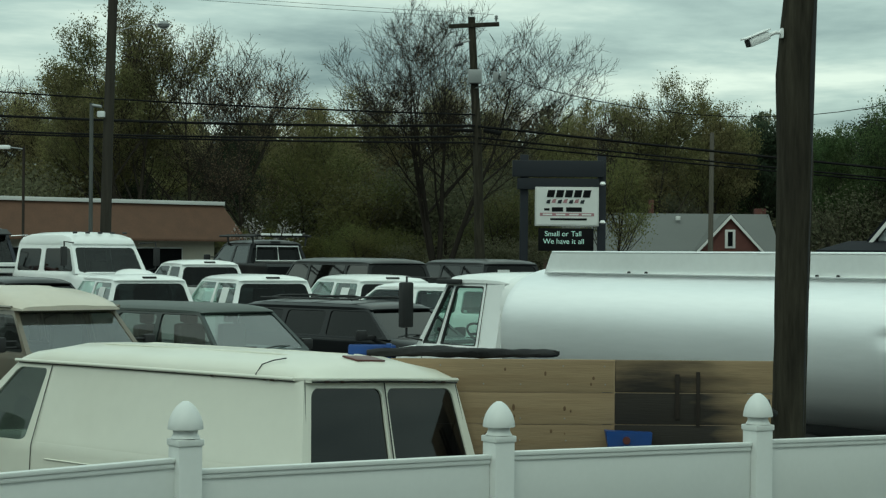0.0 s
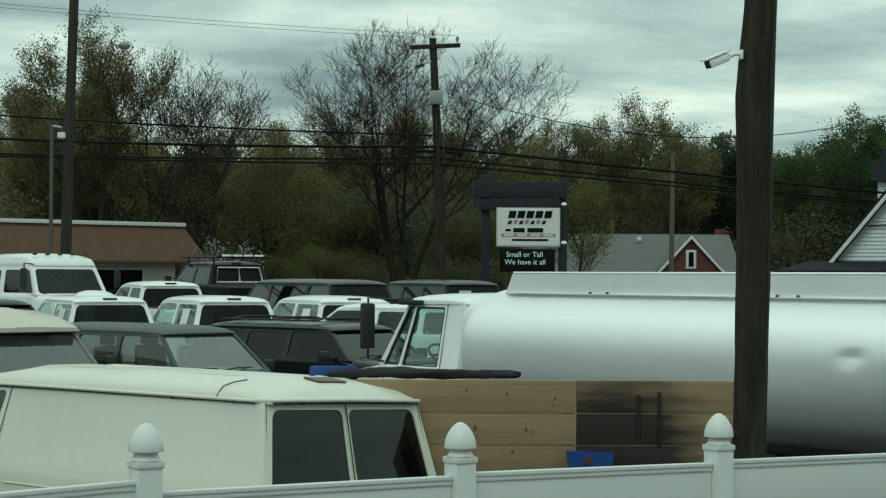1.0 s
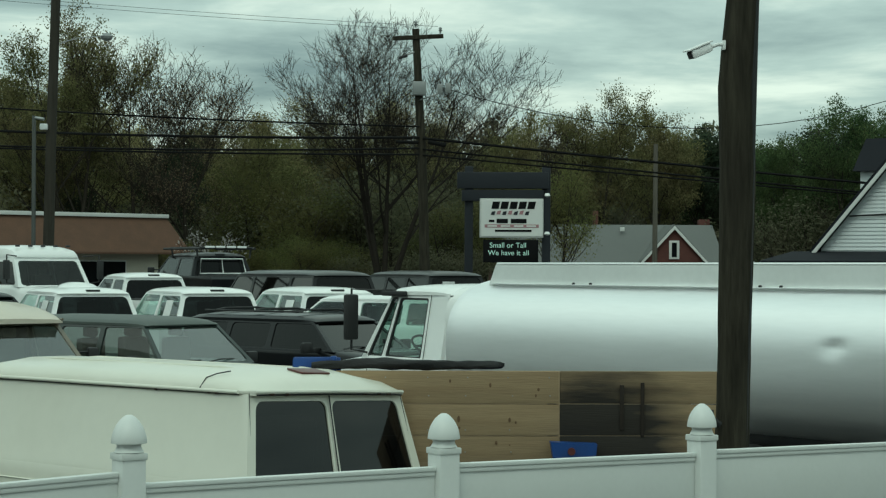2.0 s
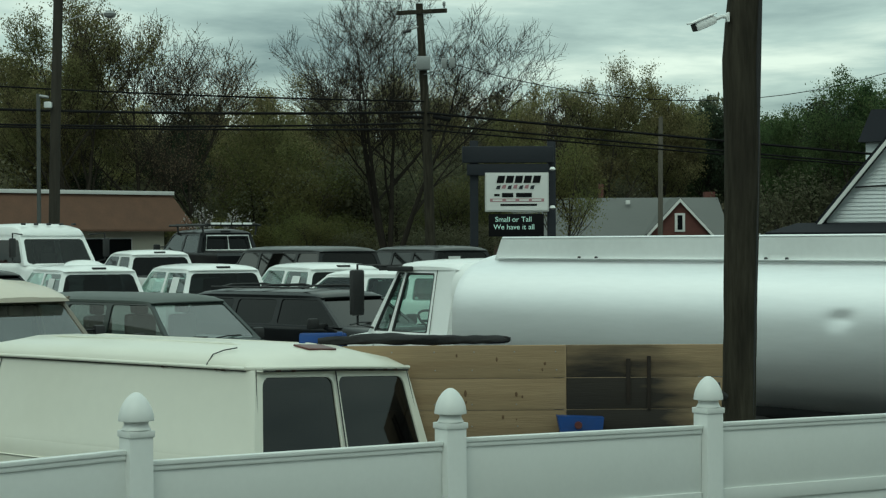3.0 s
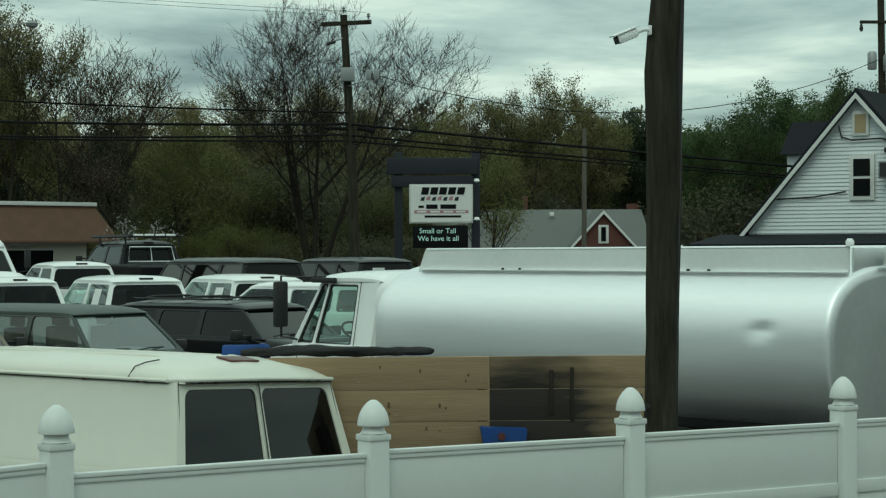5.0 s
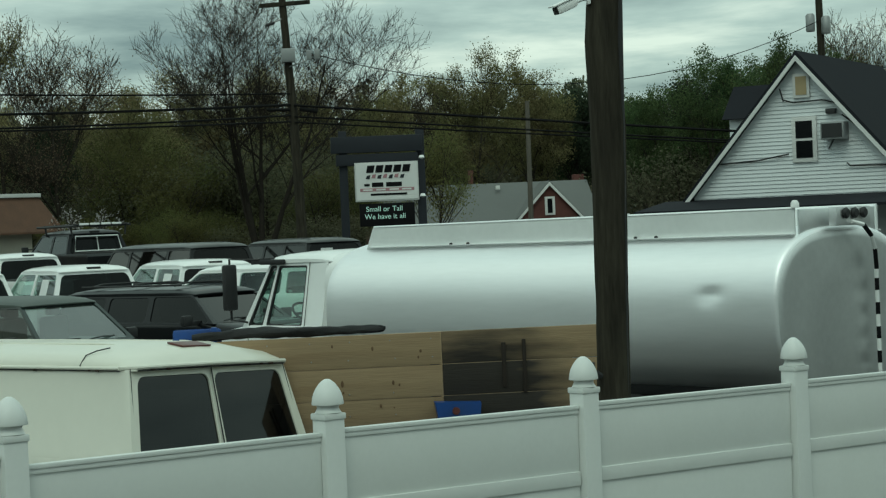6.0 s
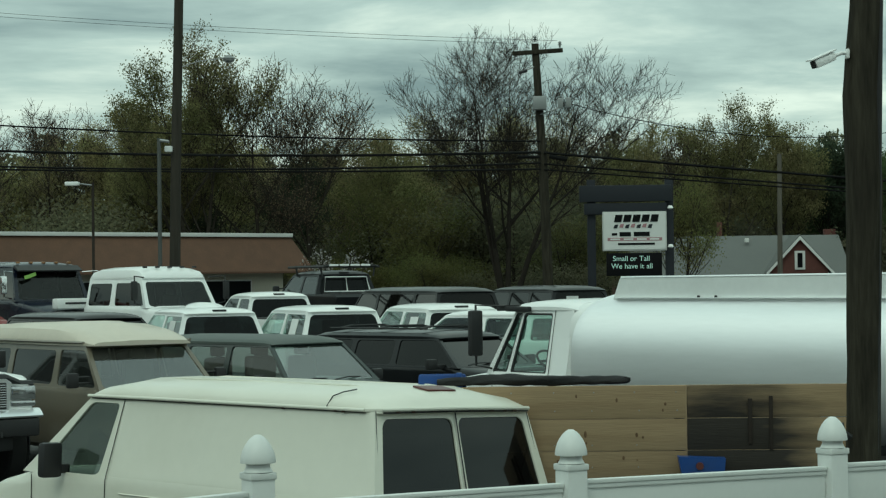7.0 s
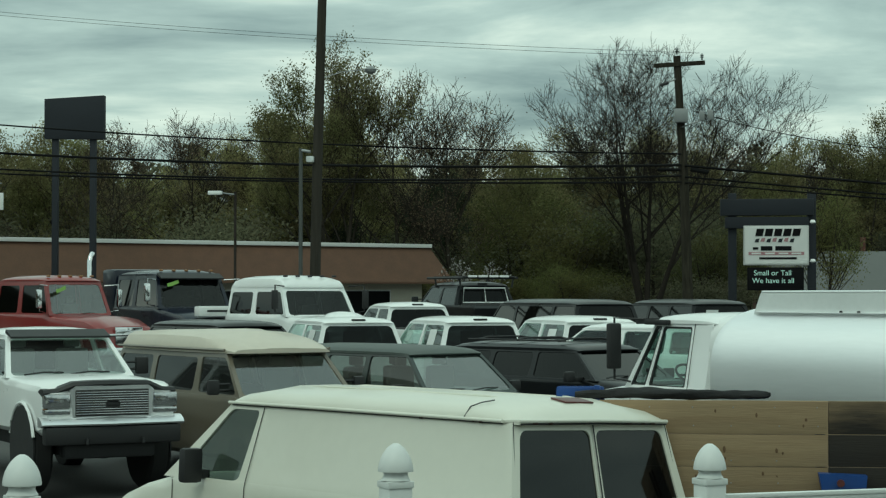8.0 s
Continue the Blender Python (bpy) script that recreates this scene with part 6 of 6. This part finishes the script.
def tree(name, seed, label, bark, leaf, height, stems=1, spread=0.9, levels=4, kids=(5, 4, 4, 3), per=6, size=0.14, around=0.22, lean=0.0, least=0.012, fan=0.0, twigs=0, clear=0.30):
    rng = random.Random(seed)
    segs, tips = grow(rng, stems, height, spread, levels, kids, lean, fan, clear)
    top = max(q.z for _, q, _, _, _ in segs)
    k = height / top
    segs = [(p * k, q * k, a, b, l) for p, q, a, b, l in segs]
    tips = [(p * k, d) for p, d in tips]
    for p, d in list(tips):
        for _ in range(twigs):
            e = p + (d + Vector((rng.gauss(0, 0.6), rng.gauss(0, 0.6), rng.gauss(0.2, 0.5)))).normalized() * rng.uniform(0.25, 0.6)
            segs.append((p, e, least, least * 0.6, 4))
    t = thing(name, pose(0, -300, 0), label, "tree", "roadside trees")
    for nm, me in (("trunk", branch_mesh(name + "_trunk", segs, bark, least)), ("crown", crown_mesh(name + "_crown", rng, tips, per, size, around, leaf))):
        o = new(nm, me)
        o.parent = t
    return t


def plant(proto, x, y, h, turn, base_h, wide=1.0):
    k = h / base_h
    m = pose(x, y, 1.2, 0, 0, turn)
    t = copy_thing(proto, m)
    t.matrix_basis = m @ Matrix.Diagonal((k * wide, k * wide, k, 1))
    return t


BARE = tree("bare_tree", 27, "large bare spreading tree with fine dark twigs", BARK_BARE, BUD, 12.0, stems=4, spread=1.0, levels=4, kids=(4, 4, 4, 3), per=0.6, size=0.045, around=0.10, lean=0.42, least=0.0075, fan=0.40, twigs=2, clear=0.45)
SPARSE = tree("budding_tree", 11, "tall slender tree with thin new leaves", BARK_DARK, OLIVE, 14.0, stems=2, spread=0.70, levels=4, kids=(6, 4, 4, 3), per=17, size=0.066, around=0.22, lean=0.18, least=0.014)
TWIGGY = tree("twiggy_tree", 21, "brown twiggy tree in early bud", BARK_DARK, BUD, 12.0, stems=1, spread=0.95, levels=4, kids=(6, 5, 4, 3), per=3, size=0.055, around=0.26, least=0.014, twigs=1)
OLIVE_T = tree("olive_tree", 31, "broad tree with olive spring leaves", BARK_DARK, OLIVE, 11.5, stems=1, spread=0.95, levels=4, kids=(6, 5, 3, 3), per=18, size=0.075, around=0.25, least=0.016)
GREEN_T = tree("leafy_tree", 41, "full deep green leafy tree", BARK_DARK, DEEP, 11.5, stems=1, spread=0.95, levels=4, kids=(6, 5, 3, 3), per=20, size=0.085, around=0.28)
PINE_T = tree("evergreen_tree", 51, "dense dark evergreen tree", BARK_DARK, PINE, 11.0, stems=1, spread=0.75, levels=3, kids=(9, 6, 5), per=20, size=0.12, around=0.36)
LIME_T = tree("young_tree", 61, "young tree with bright yellow-green leaves", BARK, LIME, 6.5, stems=3, spread=0.9, levels=2, kids=(6, 5), per=34, size=0.075, around=0.42, lean=0.3)
SCRUB_T = tree("scrub_bush", 71, "dense dark roadside scrub", BARK_DARK, SCRUB, 5.0, stems=5, spread=0.9, levels=2, kids=(5, 4), per=30, size=0.085, around=0.50, lean=0.6)
BLOSSOM = leaf_mat("pale_blossom", (0.30, 0.28, 0.27), (0.48, 0.46, 0.44))
BLOOM_T = tree("blossom_shrub", 81, "small slender shrub with pale blossom", BARK, BLOSSOM, 2.9, stems=5, spread=0.6, levels=2, kids=(4, 3), per=3, size=0.05, around=0.10, lean=0.22)
BASE = {BLOOM_T: 2.9, BARE: 12.0, SPARSE: 14.0, TWIGGY: 12.0, OLIVE_T: 11.5, GREEN_T: 11.5, PINE_T: 11.0, LIME_T: 6.5, SCRUB_T: 5.0}

WOODS_WEST = [
    (BARE, -0.15, 80, 12.4, 0, 0.93),
    (SPARSE, -15.6, 95, 14.4, 0, 0.9), (TWIGGY, -12.4, 96, 12.6, 40, 0.9), (TWIGGY, -9.9, 97, 11.2, 100, 1.0), (SPARSE, -18.3, 99, 10.8, 90, 0.9),
    (OLIVE_T, -6.4, 101, 9.4, 10, 0.9), (TWIGGY, -23.5, 100, 10.8, 70, 1.0), (TWIGGY, -27.5, 98, 10.6, 160, 1.0), (OLIVE_T, -31.5, 100, 11.2, 200, 1.0), (OLIVE_T, -36, 97, 11.8, 20, 1.1), (TWIGGY, -41, 97, 12, 0, 1.1),
    (PINE_T, -17.6, 104, 8.8, 0, 0.7), (PINE_T, -11.6, 106, 8.8, 60, 0.7),
]
WOODS_EAST = [
    (OLIVE_T, 6.3, 100, 9.6, 130, 0.8), (OLIVE_T, 11.4, 104, 11.2, 60, 0.8), (TWIGGY, 8.6, 106, 9.9, 10, 0.9), (OLIVE_T, 15.0, 105, 10.3, 300, 0.8), (PINE_T, 17.9, 108, 9.6, 30, 0.8),
    (GREEN_T, 22.8, 97, 10.2, 0, 0.75), (GREEN_T, 26.4, 98, 10.8, 80, 0.8), (GREEN_T, 30.5, 99, 9.6, 200, 0.8), (GREEN_T, 20.2, 99, 8.4, 250, 0.7), (TWIGGY, 33, 104, 12.2, 30, 0.8), (SPARSE, 36.5, 106, 12.6, 60, 0.8), (GREEN_T, 38.5, 98, 10, 40, 0.9), (GREEN_T, 44, 98, 11, 140, 1),
    (BLOOM_T, -6.0, 66, 2.95, 0, 1.0), (LIME_T, 7.7, 88, 6.3, 30, 0.75), (LIME_T, 4.8, 90, 4.6, 0, 0.8), (LIME_T, 3.0, 88, 4.6, 50, 1.2), (LIME_T, -3.6, 92, 5.4, 120, 1.2), (LIME_T, -6.2, 95, 6.6, 200, 1.0),
]
for proto, x, y, h, turn, wide in WOODS_WEST + WOODS_EAST:
    plant(proto, x, y, h, turn, BASE[proto], wide)
rnd = random.Random(5)
for k in range(17):
    x = -44 + k * 5.4 + rnd.uniform(-1, 1)
    plant(rnd.choice((TWIGGY, OLIVE_T, TWIGGY, SPARSE) if x < 18 else (GREEN_T, PINE_T, OLIVE_T)), x, rnd.uniform(112, 124), rnd.uniform(9.5, 11.5), rnd.uniform(0, 360), 11.5, 1.15)
for k in range(20):
    x = -42 + k * 4.2 + rnd.uniform(-0.8, 0.8)
    plant(SCRUB_T, x, rnd.uniform(93, 101) if not 3.5 < x < 19.5 else rnd.uniform(105, 110), rnd.uniform(3.6, 6.2), rnd.uniform(0, 360), 5.0, 1.25)
for k in range(12):
    x = -9.5 + k * 1.15 + rnd.uniform(-0.5, 0.5)
    plant(rnd.choice((SCRUB_T, LIME_T)), x, rnd.uniform(86, 90), rnd.uniform(1.6, 2.9), rnd.uniform(0, 360), 5.8, 1.5)
for proto in BASE:
    for o in (*proto.children, proto):
        bpy.data.objects.remove(o)


def far_woods():
    """The wood's dark depth: a ragged band of leaf clumps behind the trees."""
    rng = random.Random(9)

    def leaves(name, count, y0, y1, top_at, s0, s1, material, label, bottom=1.2):
        verts, faces = [], []
        while len(faces) < count:
            x, u = rng.uniform(-56, 56), rng.random() ** 0.9
            z = bottom + top_at(x) * u
            # thin out unevenly towards the top, so that the skyline is ragged
            if u > 0.72 and noise.noise(Vector((x * 0.55, z * 0.6, 7))) < (u - 0.86) * 3.2:
                continue
            c = Vector((x, rng.uniform(y0, y1), z))
            s = rng.uniform(s0, s1)
            u = Vector((rng.gauss(0, 1), rng.gauss(0, 1), rng.gauss(0, 1))).normalized()
            v = u.orthogonal().normalized()
            i = len(verts)
            verts += [tuple(c - u * s), tuple(c + v * s * 0.7), tuple(c + u * s), tuple(c - v * s * 0.7)]
            faces.append((i, i + 1, i + 2, i + 3))
        me = bpy.data.meshes.new(name)
        me.from_pydata(verts, [], faces)
        me.materials.append(material)
        tagged(new(name, me), label, "woods", kind="stuff")

    def crest(x):
        return 11.2 + 1.0 * noise.noise(Vector((x * 0.11, 0, 0))) + 1.0 * noise.noise(Vector((x * 0.4, 3, 0)))

    def low_crest(x):
        return 4.6 + 1.6 * noise.noise(Vector((x * 0.15, 5, 0))) + 1.0 * noise.noise(Vector((x * 0.6, 9, 0)))
    leaves("far_woods", 110000, 125, 131, crest, 0.09, 0.26, SCRUB, "dark far woods behind the roadside trees")
    # big dark leaves paint the wood's inner shade and close gaps of sky
    leaves("woods_shade", 9000, 132, 134, lambda x: crest(x) - 1.0, 0.5, 1.0, PINE, "large dark leaves painting the shaded depth of the far woods")
    leaves("thicket", 50000, 105, 110, low_crest, 0.06, 0.16, THICKET, "brown leafless thicket at the foot of the woods")
    # an unseen tree-line band, added at the sides and behind the viewer to darken reflections
    bm = bmesh.new()
    line = [(-78, 112 - 2.5 * k) for k in range(63)] + [(-78 + 2.5 * k, -45) for k in range(63)] + [(78, -45 + 2.5 * k) for k in range(63)]
    pts = []
    for k, (x, y) in enumerate(line):
        h = 11 + 2.5 * noise.noise(Vector((k * 0.13, 1, 0))) + 2.0 * noise.noise(Vector((k * 0.6, 4, 0))) + (5 if -78 < x < 78 else 0)
        pts.append((x + 3 * noise.noise(Vector((k * 0.4, 7, 0))), y + 3 * noise.noise(Vector((k * 0.4, 2, 0))), h))
    lo = [bm.verts.new((x, y, -0.2)) for x, y, z in pts]
    hi = [bm.verts.new((x, y, z)) for x, y, z in pts]
    for k in range(len(pts) - 1):
        bm.faces.new((lo[k], lo[k + 1], hi[k + 1], hi[k]))
    ob = new("backdrop", mesh_of("backdrop", bm, mat("unseen_backdrop_dark", (0.03, 0.035, 0.02), 0.95, var=0.4, scale=0.3, grain=2)))
    tagged(ob, "unseen dark tree-line backdrop, added to darken reflections", "backdrop", kind="structure")


far_woods()
